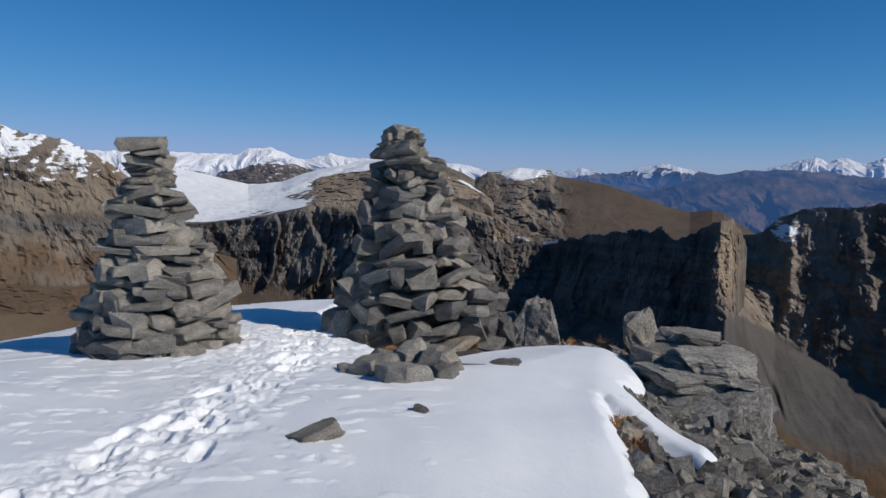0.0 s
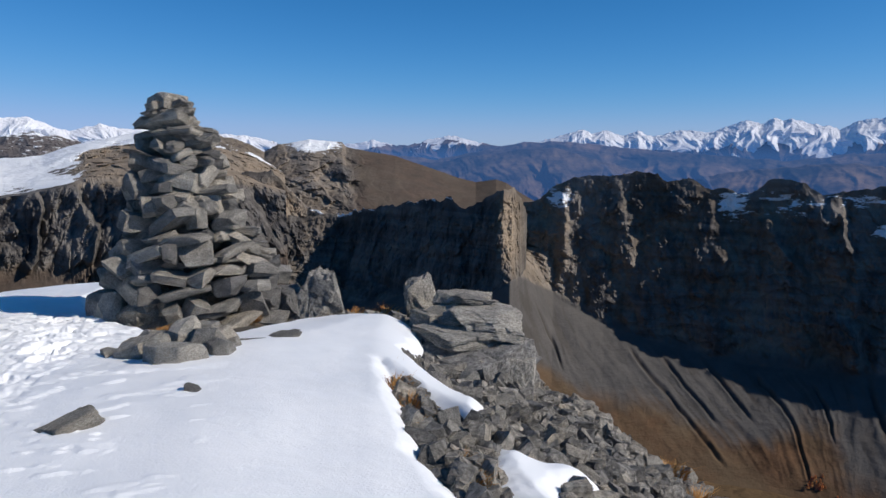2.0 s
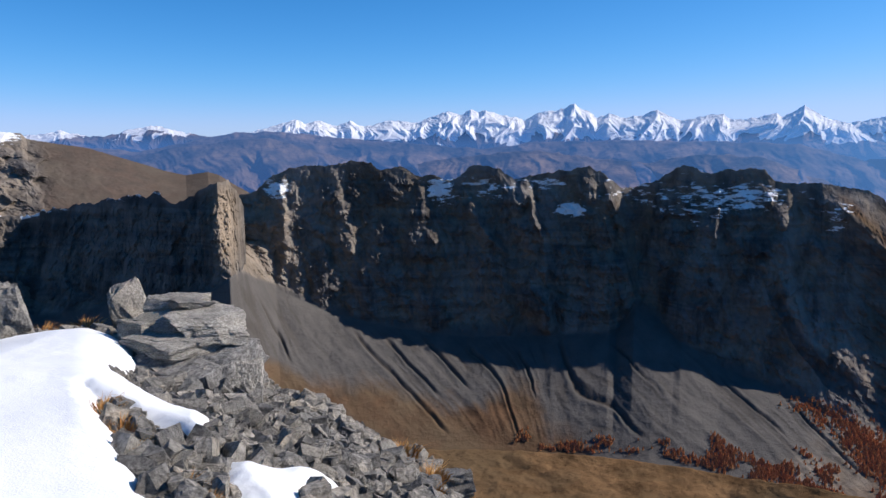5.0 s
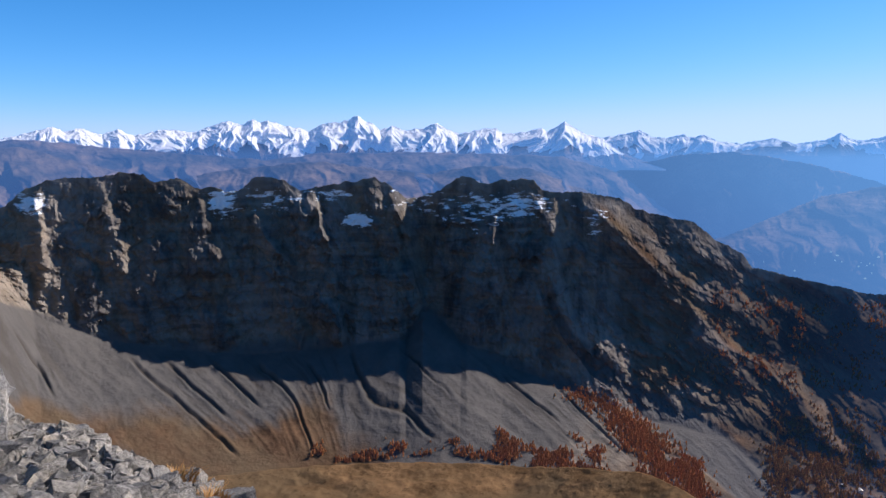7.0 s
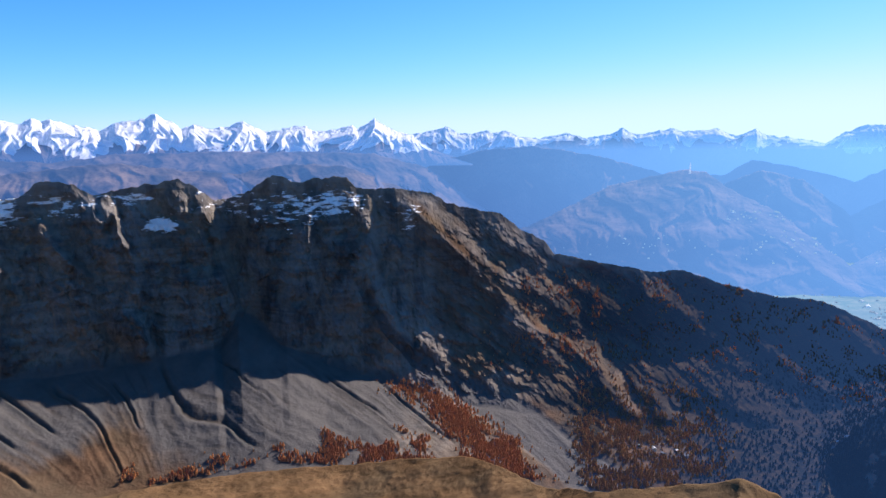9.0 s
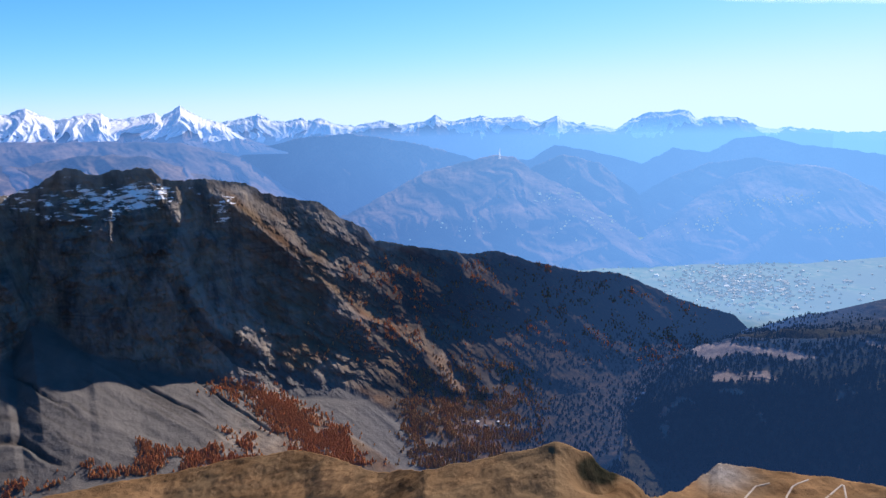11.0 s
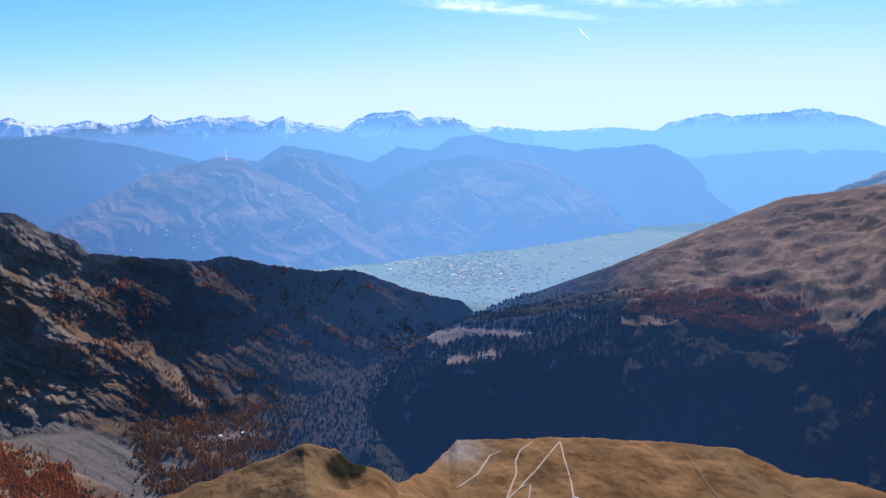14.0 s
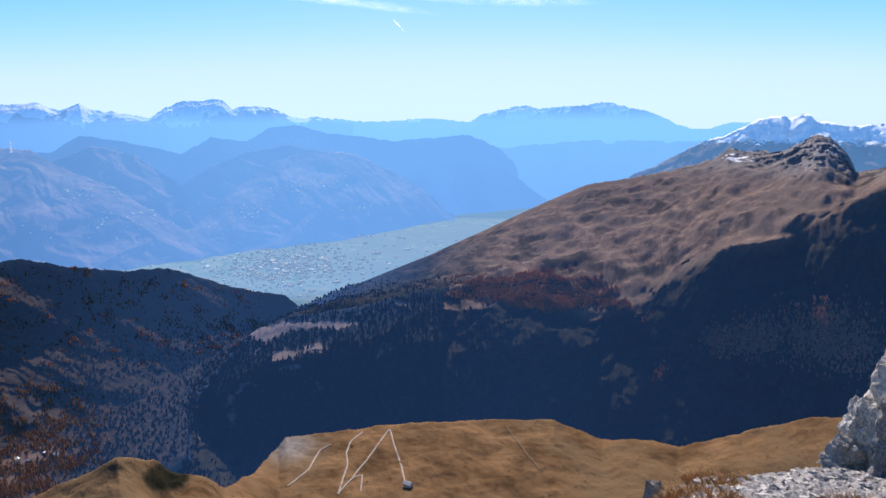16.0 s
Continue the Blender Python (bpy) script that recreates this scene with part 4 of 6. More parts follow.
def forest_terrace():
    """The wooded shoulder with mown clearings where the side valley opens."""
    crest = [(99, -22), (100.5, -19.6), (102.3, -17.6), (104.2, -16.3), (106.5, -15.7), (109, -15.6), (112, -15.2), (116, -14.3), (119, -13.9), (123, -13.8), (127, -15)]
    L = Loft(99, 127, 640, [([(a, e - 3) for a, e in crest], [(99, 1560), (104, 1850), (118, 1850), (127, 2500)]), (crest, [(99, 1500), (104, 1720), (112, 1700), (118, 1690), (127, 2400)]),
                            ([(99, -22.6), (104, -19.2), (112, -18.6), (119, -18), (127, -18.5)], [(99, 1470), (104, 1500), (118, 1450), (127, 2300)]), ([(99, -25), (127, -27)], [(99, 1400), (104, 1345), (118, 1270), (127, 2200)])], [5, 50, 60])
    chop = L.noise(60, 4, 0.55, 122)
    L.d += (L.noise(150, 4, 0.55, 121, True, 1.5) * 26 + chop * 14) * ramp01(L.v, 1.1, 1.6)
    L.z += L.bell(1.0, 0.5) * (L.noise(110, 4, 0.5, 123) * 9 + L.noise(25, 3, 0.5, 124) * 2)
    clear = L.near(104.6, -16.9, 1.6, 0.55) + L.near(107.5, -16.5, 2.6, 0.30) + L.near(110.2, -16.6, 1.4, 0.25) + L.near(105.8, -18.6, 1.3, 0.45) + L.near(108.3, -18.3, 1.0, 0.35) + L.near(106.3, -19.6, 0.9, 0.25)
    clear = clear + 0.7 * L.near(102.5, -20.8, 0.8, 0.7) + 0.8 * L.near(101.6, -22.8, 0.5, 0.9) + 0.5 * L.near(116, -15.2, 2.2, 0.2) + 0.35 * ramp01(L.noise(70, 3, 0.6, 126), 0.35, 0.5)
    open_land = ramp01(clear + 0.55 * L.noise(22, 3, 0.6, 125), 0.35, 0.6)
    # painted haze emission grows with distance and fades to the right
    L.build("forest_terrace", SLOPE, "dark wooded terrace with small pale clearings", "mountain slope", snow=np.zeros(L.a.size), wood=1 - open_land, scree=0.25 * open_land, haze_glow=0.115 + 0.10 * ramp01(L.d, 1450, 1750) * (1 - ramp01(L.a, 110, 122)))
    return L, open_land


SLOPE_LOFT = valley_slope()
TERRACE_LOFT, TERRACE_OPEN = forest_terrace()
MEADOW_LOFT = alp_meadow()


# ---- the summit ----
PROFILE_R = (0, 1.5, 3, 4.5, 6, 7.5, 9, 11, 14, 22, 60, 900)
PROFILES = {}


def profile(az, *heights):
    PROFILES[az] = heights


profile(-90, 0, 0, 0.05, 0.0, -0.1, -0.3, -0.6, -1.2, -2.5, -7, -30, -560)
profile(-40, 0, 0, 0.06, 0.06, 0.0, -0.15, -0.32, -0.7, -1.9, -7, -32, -560)
profile(-20, 0, 0, 0.04, 0.02, -0.06, -0.17, -0.3, -0.48, -0.85, -6, -32, -560)
profile(-4, 0, 0, 0.0, 0.0, -0.08, -0.2, -0.32, -0.42, -0.75, -7, -33, -560)
profile(12, 0, -0.02, -0.05, -0.06, -0.14, -0.25, -0.46, -1.5, -4, -10, -36, -560)
profile(20, 0, -0.03, -0.08, -0.16, -0.40, -0.62, -0.85, -2.6, -5.5, -12, -38, -560)
profile(28, 0, -0.05, -0.16, -0.4, -0.75, -1.1, -1.6, -3.6, -6.6, -14, -40, -560)
profile(36, 0, -0.1, -0.3, -0.7, -1.15, -1.65, -2.7, -4.7, -7.6, -15, -41, -560)
profile(45, 0, -0.15, -0.5, -1.1, -1.8, -2.95, -4.1, -5.8, -8.3, -15.5, -42, -560)
profile(60, 0, -0.35, -1.15, -2.2, -3.3, -4.4, -5.4, -6.9, -9.2, -16, -43, -560)
profile(125, 0, -0.45, -1.4, -2.5, -3.6, -4.7, -5.8, -7.3, -9.5, -16, -43, -560)
profile(140, 0, -0.3, -0.9, -1.5, -2.1, -2.6, -3.1, -3.9, -5.3, -9.3, -40, -560)
profile(150, 0, -0.2, -0.6, -1.2, -1.8, -2.4, -3.0, -3.9, -5.1, -8.2, -30, -560)
profile(200, 0, 0, -0.1, -0.2, -0.4, -0.7, -1.1, -1.8, -3.2, -8, -30, -560)
profile(270, 0, 0, 0.05, 0.0, -0.1, -0.3, -0.6, -1.2, -2.5, -7, -30, -560)


def summit_height(x, y):
    """The rock ground's height at plan places."""
    x, y = np.asarray(x, float), np.asarray(y, float)
    r, a = np.hypot(x, y), np.degrees(np.arctan2(x, y))
    a = np.where(a < -90, a + 360, a)
    keys = sorted(PROFILES)
    table = np.array([PROFILES[k] for k in keys])
    i = np.clip(np.searchsorted(keys, a) - 1, 0, len(keys) - 2)
    k = np.array(keys, float)
    f = (a - k[i]) / (k[i + 1] - k[i])
    f = f * f * (3 - 2 * f)
    j = np.clip(np.searchsorted(PROFILE_R, r) - 1, 0, len(PROFILE_R) - 2)
    rr = np.array(PROFILE_R)
    g = np.clip((r - rr[j]) / (rr[j + 1] - rr[j]), 0, 1)
    low = table[i, j] * (1 - f) + table[i + 1, j] * f
    high = table[i, j + 1] * (1 - f) + table[i + 1, j + 1] * f
    return low * (1 - g) + high * g


def build_summit():
    radii = np.concatenate([[0.02], np.linspace(0.3, 14, 230), np.geomspace(14.2, 900, 90)])
    az = np.linspace(-np.pi, np.pi, 901)[:-1]
    r, a = np.meshgrid(radii, az, indexing="ij")
    x, y = r * np.sin(a), r * np.cos(a)
    z = summit_height(x, y)
    p = np.stack([x, y, z * 0], -1).reshape(-1, 3)
    bumps = fbm(p / 1.3, 5, 0.55, 201).reshape(z.shape)
    big = fbm(p / 30, 5, 0.55, 203).reshape(z.shape)
    z = z + bumps * 0.10 * ramp01(r, 0.5, 4) + big * np.clip(r - 18, 0, 60) * 0.12 - 0.12
    me = mesh_from("summit", np.stack([x, y, z], -1).reshape(-1, 3), grid_faces(len(radii), 900, True)[:, ::-1], SUMMIT)
    tagged(new("summit_ground", me), "stony grey summit ground with dry grass", "ground", kind="structure")


build_summit()

# the snow's outline in plan
SNOW_EDGE = [(-14, -3), (-14, 8), (-8.5, 10.5), (-6, 12), (-3.6, 13.2), (-1.7, 13.4), (-1.75, 10.2), (-1.15, 8.3), (-0.75, 7.7), (-0.55, 7.0), (0.1, 7.1), (0.8, 7.9),
             (1.5, 8.4), (1.95, 8.2), (2.1, 7.4), (1.95, 6.8), (1.6, 6.2), (1.9, 4.9), (1.7, 4.3), (1.55, 4.9), (1.28, 5.65), (1.19, 4.6), (1.12, 3.7), (1.22, 3.0), (1.3, 1.5), (0.9, 0.2), (0.2, -3)]
SNOW_PATCH = [(1.74, 4.05), (2.08, 3.95), (2.3, 3.8), (1.95, 3.62), (1.86, 3.45), (1.8, 3.0), (1.62, 2.9), (1.55, 3.4)]


def inside_by(px, py, outline):
    """How far inside an outline (plus) or outside it (minus)."""
    best = np.full(px.shape, 1e9)
    odd = np.zeros(px.shape, bool)
    for (x0, y0), (x1, y1) in zip(outline, outline[1:] + outline[:1]):
        dx, dy = x1 - x0, y1 - y0
        t = np.clip(((px - x0) * dx + (py - y0) * dy) / (dx * dx + dy * dy), 0, 1)
        best = np.minimum(best, np.hypot(px - x0 - t * dx, py - y0 - t * dy))
        odd ^= ((y0 > py) != (y1 > py)) & (px < dx * (py - y0) / (dy + 1e-12) + x0)
    return np.where(odd, best, -best)


def snow_height(x, y, inside):
    return summit_height(x, y) - 0.16 + 0.16 * ramp01(inside, -0.05, 0.22) + 0.05 * ramp01(inside, 0.1, 1.2)


def build_snow():
    xs = np.concatenate([np.linspace(-13.5, -4, 100)[:-1], np.linspace(-4, 3.0, 560)])
    ys = np.concatenate([np.linspace(-2.5, 2.4, 60)[:-1], np.linspace(2.4, 9.6, 560), np.linspace(9.63, 14, 60)])
    x, y = np.meshgrid(xs, ys)
    p = np.stack([x, y, x * 0], -1).reshape(-1, 3)
    wob = fbm(p / 0.6, 4, 0.5, 301).reshape(x.shape)
    inside = np.maximum(inside_by(x, y, SNOW_EDGE), inside_by(x, y, SNOW_PATCH)) + 0.10 + wob * 0.09
    z = snow_height(x, y, inside)
    z += ramp01(inside, 0, 0.5) * fbm(p / 1.6, 4, 0.5, 303).reshape(x.shape) * 0.03
    z = np.where(inside < -0.06, z - 0.3, z)
    rng = np.random.default_rng(5)
    trail = [(-1.9, 3.0), (-1.75, 3.7), (-1.55, 4.6), (-1.5, 5.6), (-1.3, 6.6), (-1.5, 7.6), (-1.8, 8.8)]
    trod = np.exp(-(inside_by(x, y, trail + trail[::-1][1:-1]) / 0.34) ** 2)
    trod = np.maximum(trod, 0.8 * np.exp(-((x + 1.7) / 1.3) ** 2 - ((y - 7.6) / 1.5) ** 2))
    clods = fbm(p / 0.26, 4, 0.55, 307).reshape(x.shape)
    z += trod * (-0.038 * ramp01(clods, 0.0, 0.3) + 0.02 * ramp01(-clods, 0.1, 0.4) + 0.02 * fbm(p / 0.09, 3, 0.5, 308).reshape(x.shape))
    crust = fbm(p / np.array([0.5, 0.22, 1]), 4, 0.55, 309).reshape(x.shape)
    z += 0.012 * ramp01(crust, 0.1, 0.3) * ramp01(-x, -0.6, 0.8) * ramp01(inside, 0.1, 0.4)
    for k in range(25):
        i = int(rng.integers(len(trail) - 1))
        f = rng.uniform()
        cx = trail[i][0] + (trail[i + 1][0] - trail[i][0]) * f + rng.normal(0, 0.14)
        cy = trail[i][1] + (trail[i + 1][1] - trail[i][1]) * f
        turn = rng.normal(-0.2, 0.35)
        u = (x - cx) * math.cos(turn) + (y - cy) * math.sin(turn)
        w = -(x - cx) * math.sin(turn) + (y - cy) * math.cos(turn)
        q = (u / 0.055) ** 4 + (w / 0.14) ** 4
        z -= 0.05 * (1 - ramp01(q, 0.5, 1.6))
    me = mesh_from("snow", np.stack([x, y, z], -1).reshape(-1, 3), grid_faces(len(ys), len(xs)), SNOW)
    keep = (inside > -0.3).reshape(-1)
    bm = bmesh.new()
    bm.from_mesh(me)
    bm.verts.ensure_lookup_table()
    bmesh.ops.delete(bm, geom=[v for v in bm.verts if not keep[v.index]], context="VERTS")
    bm.to_mesh(me)
    bm.free()
    tagged(new("snow", me), "trodden white snow lying on the summit", "snow", kind="structure")


build_snow()


# ---- stones ----
def cut_stone(name, seed, cuts=9, low=0.34, high=0.5, bevel=0.03, material=None, detail=0, rough=0.03, peak=0.0, beds=3.0):
    """An angular broken stone about 1 m across: a block cut by planes, with worn edges."""
    rng = np.random.default_rng(seed)
    bm = bmesh.new()
    bmesh.ops.create_cube(bm, size=1.0)
    for v in bm.verts:
        v.co += Vector(rng.normal(0, 0.07, 3))
    for _ in range(cuts):
        n = Vector(rng.normal(size=3)).normalized()
        r = bmesh.ops.bisect_plane(bm, geom=bm.verts[:] + bm.edges[:] + bm.faces[:], plane_co=n * rng.uniform(low, high), plane_no=n, clear_outer=True)
        rim = [g for g in r["geom_cut"] if isinstance(g, bmesh.types.BMEdge)]
        if rim:
            bmesh.ops.edgenet_fill(bm, edges=rim)
    bmesh.ops.remove_doubles(bm, verts=bm.verts, dist=0.02)
    if bevel:
        bmesh.ops.bevel(bm, geom=bm.edges[:], offset=bevel, segments=1, affect="EDGES")
    if detail:
        bmesh.ops.triangulate(bm, faces=bm.faces[:])
        for _ in range(detail):
            bmesh.ops.subdivide_edges(bm, edges=[e for e in bm.edges if e.calc_length() > (0.09 if detail < 3 else 0.045)], cuts=1, use_grid_fill=True)
            bmesh.ops.triangulate(bm, faces=bm.faces[:])
        p = np.array([v.co for v in bm.verts])
        bed = p[:, 2] * beds + fbm(p * 1.2 + seed, 2, 0.5, seed + 1) * 0.5
        joint = (p[:, 0] + 0.4 * p[:, 1]) * 2.7 + fbm(p * 1.5 + seed, 2, 0.5, seed + 2) * 0.4
        groove = np.exp(-((bed - np.round(bed)) / 0.10) ** 2) + 0.7 * np.exp(-((joint - np.round(joint)) / 0.07) ** 2)
        shift = fbm(p * 4.5 + seed, 5, 0.65, seed) * rough * 1.5 - groove * rough * 0.9
        for v, c, k in zip(bm.verts, p, shift):
            v.co = Vector(c * (1 + k))
    for v in bm.verts:
        v.co.x *= 1 - peak * (v.co.z + 0.4)
        v.co.y *= 1 - peak * (v.co.z + 0.4)
    bmesh.ops.recalc_face_normals(bm, faces=bm.faces[:])
    me = bpy.data.meshes.new(name)
    bm.to_mesh(me)
    bm.free()
    me.materials.append(material or STONE)
    return me


DARK_STONE = make_limestone("dark_limestone", (0.19, 0.185, 0.18), (0.60, 0.575, 0.535), 1.0, 0.25)
PALE_STONE = make_limestone("pale_limestone", (0.32, 0.31, 0.29), (0.70, 0.675, 0.63), 1.0, 0.2)
CAIRN_STONE = make_limestone("cairn_limestone", (0.44, 0.42, 0.38), (0.88, 0.84, 0.77), 1.0, 0.3)
CAIRN_GREY = make_limestone("grey_cairn_limestone", (0.28, 0.27, 0.25), (0.76, 0.72, 0.665), 1.0, 0.25)
SLABS = [cut_stone("slab", 440 + k, 5, 0.43, 0.62, 0.012, CAIRN_GREY if k % 3 == 0 else CAIRN_STONE, 1, 0.04) for k in range(14)]
DARK_SLABS = [cut_stone("dark_slab", 480 + k, 6, 0.40, 0.60, 0.012, CAIRN_STONE if k % 4 == 0 else CAIRN_GREY, 1, 0.05) for k in range(14)]
BLOCKS = [cut_stone("block", 400 + k, 10, 0.32, 0.5, 0.02, DARK_STONE if k % 3 == 0 else PALE_STONE if k % 3 == 1 else None, 1, 0.07) for k in range(18)]
PEAKED = [cut_stone("peaked", 540 + k, 9, 0.34, 0.5, 0.01, DARK_STONE, 3, 0.11, 0.75, 0.8) for k in range(3)]
BOULDERS = [cut_stone("boulder", 520 + k, 11, 0.31, 0.48, 0.015, DARK_STONE if k % 3 == 0 else None, 2, 0.10) for k in range(10)]


def put(name, me, m, parent=None):
    ob = new(name, me)
    if parent:
        ob.parent = parent
        ob.matrix_parent_inverse = parent.matrix_basis.inverted()
    ob.matrix_basis = m
    return ob


def cairn(x, y, z, courses, seed, label, thick, slabs, tilt, jut):
    """A heap of stacked stones; courses are rows of (height, width, sideways shift)."""
    rng = np.random.default_rng(seed)
    base = new("cairn")
    base.matrix_basis = pose(x, y, z)
    tagged(base, label, "cairn", group="cairns")
    hs, ws, ss = np.array(courses).T
    h, top = -0.06, hs[-1]
    while h < top - 0.02:
        low = 1 - h / top
        t = min(rng.uniform(*thick) * (0.75 + 0.75 * low), max(top - h, 0.05))
        w, s = np.interp(h + t / 2, hs, ws), np.interp(h + t / 2, hs, ss)
        rad = w / 2
        a, start = 0.0, rng.uniform(0, 6.28)
        while a < 2 * np.pi - 0.15:
            length = min(float(np.clip(rng.lognormal(-1.5 + 0.35 * low, 0.5), 0.10, 0.6)), rad * 1.5)
            deep = min(rng.uniform(0.26, 0.44), rad * 1.4)
            step = length / max(rad - deep * 0.15, 0.12)
            ang = start + a + step / 2
            rr = max(rad - deep / 2 + rng.normal(0, jut), 0)
            th = t * rng.uniform(0.6, 1.35)
            m = (pose(x + s + rr * math.sin(ang), y + rr * math.cos(ang) * 0.95, z + h + t / 2 + rng.normal(0, 0.012),
                      rng.normal(0, tilt), rng.normal(0, tilt), -math.degrees(ang) + rng.normal(0, 20))
                 @ Matrix.Diagonal((length * 1.02, deep, th, 1)))
            put("stone", slabs[rng.integers(len(slabs))], m, base)
            a += step * 1.0
        if rad > 0.25:
            put("core_stone", slabs[rng.integers(len(slabs))], pose(x + s, y, z + h + t / 2, 0, 0, rng.uniform(0, 360)) @ Matrix.Diagonal((w * 0.42, w * 0.42, t * 1.3, 1)), base)
        h += t * 0.93
    return base


left = cairn(-2.92, 7.25, -0.27, [(0, 1.62, -0.02), (0.31, 1.5, 0.05), (0.48, 1.40, 0.03), (0.7, 1.27, 0.02), (0.87, 1.08, 0.02), (1.16, 0.98, 0.03), (1.44, 0.70, -0.03), (1.67, 0.62, -0.03), (1.78, 0.50, 0.02), (1.92, 0.38, 0.0), (2.10, 0.36, 0.0)], 7,
             "tall slender cairn of stacked pale limestone slabs on snow", (0.055, 0.13), SLABS, 8, 0.045)
put("capstone", SLABS[3], pose(-2.96, 7.2, 1.90, 3, -2, 12) @ Matrix.Diagonal((0.46, 0.34, 0.13, 1)), left)
right = cairn(-0.40, 8.95, -0.42, [(0, 2.2, 0.02), (0.35, 2.05, 0.09), (0.56, 1.88, 0.10), (0.77, 1.72, 0.10), (0.98, 1.48, 0.06), (1.26, 1.2, 0.0), (1.54, 1.12, 0.0), (1.82, 0.96, -0.03), (2.1, 0.68, 0.02), (2.31, 0.64, -0.01), (2.5, 0.42, -0.07)], 8,
              "bulky cairn of dark rough limestone blocks", (0.08, 0.18), DARK_SLABS + BLOCKS[::3], 15, 0.085)
put("capstone", DARK_SLABS[5], pose(-0.5, 8.95, 2.10, 8, 5, 40) @ Matrix.Diagonal((0.36, 0.32, 0.18, 1)), right)


def ground_z(x, y, snow=False):
    return float(summit_height(x, y)) + (0.03 if snow else -0.12)


def rock(x, y, wide, deep, tall, seed, label, sink=0.25, rz=None, group="", rx=0, ry=0, meshes=None, name="rock", snow=False, category="rock"):
    """A loose rock resting on the ground."""
    rng = np.random.default_rng(seed)
    meshes = meshes or BLOCKS
    m = pose(x, y, ground_z(x, y, snow) + tall * (0.45 - sink), rx + rng.normal(0, 5), ry + rng.normal(0, 5), rng.uniform(0, 360) if rz is None else rz)
    return tagged(put(name, meshes[rng.integers(len(meshes))], m @ Matrix.Diagonal((wide, deep, tall, 1))), label, category, group=group)


# boulders at the drop
rock(1.18, 8.72, 0.86, 0.8, 0.78, 15, "dark pointed limestone boulder beside the cairn", 0.16, 65, "", 8, 10, PEAKED, "boulder", False, "boulder")
rock(0.76, 8.74, 0.62, 0.55, 0.5, 13, "dark limestone boulder leaning on a larger one", 0.2, 70, "", 0, 20, BOULDERS[::3], "boulder", False, "boulder")
rock(2.40, 8.62, 0.46, 0.45, 0.80, 14, "upright pale limestone boulder at the drop", 0.14, 10, "", 0, -12, BOULDERS, "boulder", False, "boulder")
# stones that lie in the snow
CLUSTER = [(-0.32, 5.62, 0.42, 0.34, 0.20, -14), (-0.62, 5.95, 0.34, 0.30, 0.16, 14), (-0.50, 6.15, 0.3, 0.3, 0.2, 0), (-0.10, 5.9, 0.30, 0.26, 0.24, 32), (-0.28, 6.1, 0.34, 0.28, 0.26, -18),
           (0.02, 5.75, 0.18, 0.16, 0.20, 38), (-0.2, 6.55, 0.22, 0.2, 0.22, 0), (-0.80, 5.98, 0.18, 0.15, 0.08, 0), (-0.02, 6.15, 0.26, 0.22, 0.2, 0), (-0.45, 5.85, 0.24, 0.2, 0.2, 20),
           (-0.15, 6.3, 0.3, 0.22, 0.24, 10), (0.1, 6.0, 0.15, 0.12, 0.12, 0)]
for k, (x, y, w, d, h, r) in enumerate(CLUSTER):
    rock(x, y, w, d, h, 30 + k, "angular limestone block in a small pile on snow", 0.22, None, "stone pile in the snow", r, 0, DARK_SLABS, "rock", True)
rock(-0.78, 4.12, 0.36, 0.20, 0.13, 50, "flat tan limestone slab half sunk in snow", 0.3, 25, "", 0, -14, BOULDERS[1:3], "rock", True)
rock(-0.66, 3.98, 0.10, 0.07, 0.06, 51, "small dark stone in the snow", 0.3, None, "", 0, 0, None, "rock", True)
rock(-0.14, 4.69, 0.11, 0.09, 0.09, 52, "small dark stone in the snow", 0.25, None, "", 0, 0, None, "rock", True)
rock(0.52, 6.36, 0.36, 0.22, 0.12, 53, "flat tan stone patch level with the snow", 0.35, 0, "", 0, 0, BOULDERS, "rock", True)
rock(0.2, 6.3, 0.36, 0.10, 0.05, 54, "dark stone edge showing through the snow", 0.35, 0, "", 0, 0, None, "rock", True)
rock(-2.15, 7.35, 0.26, 0.2, 0.12, 55, "tan stone at the foot of the cairn", 0.25, None, "", 0, 0, BOULDERS, "rock", True)


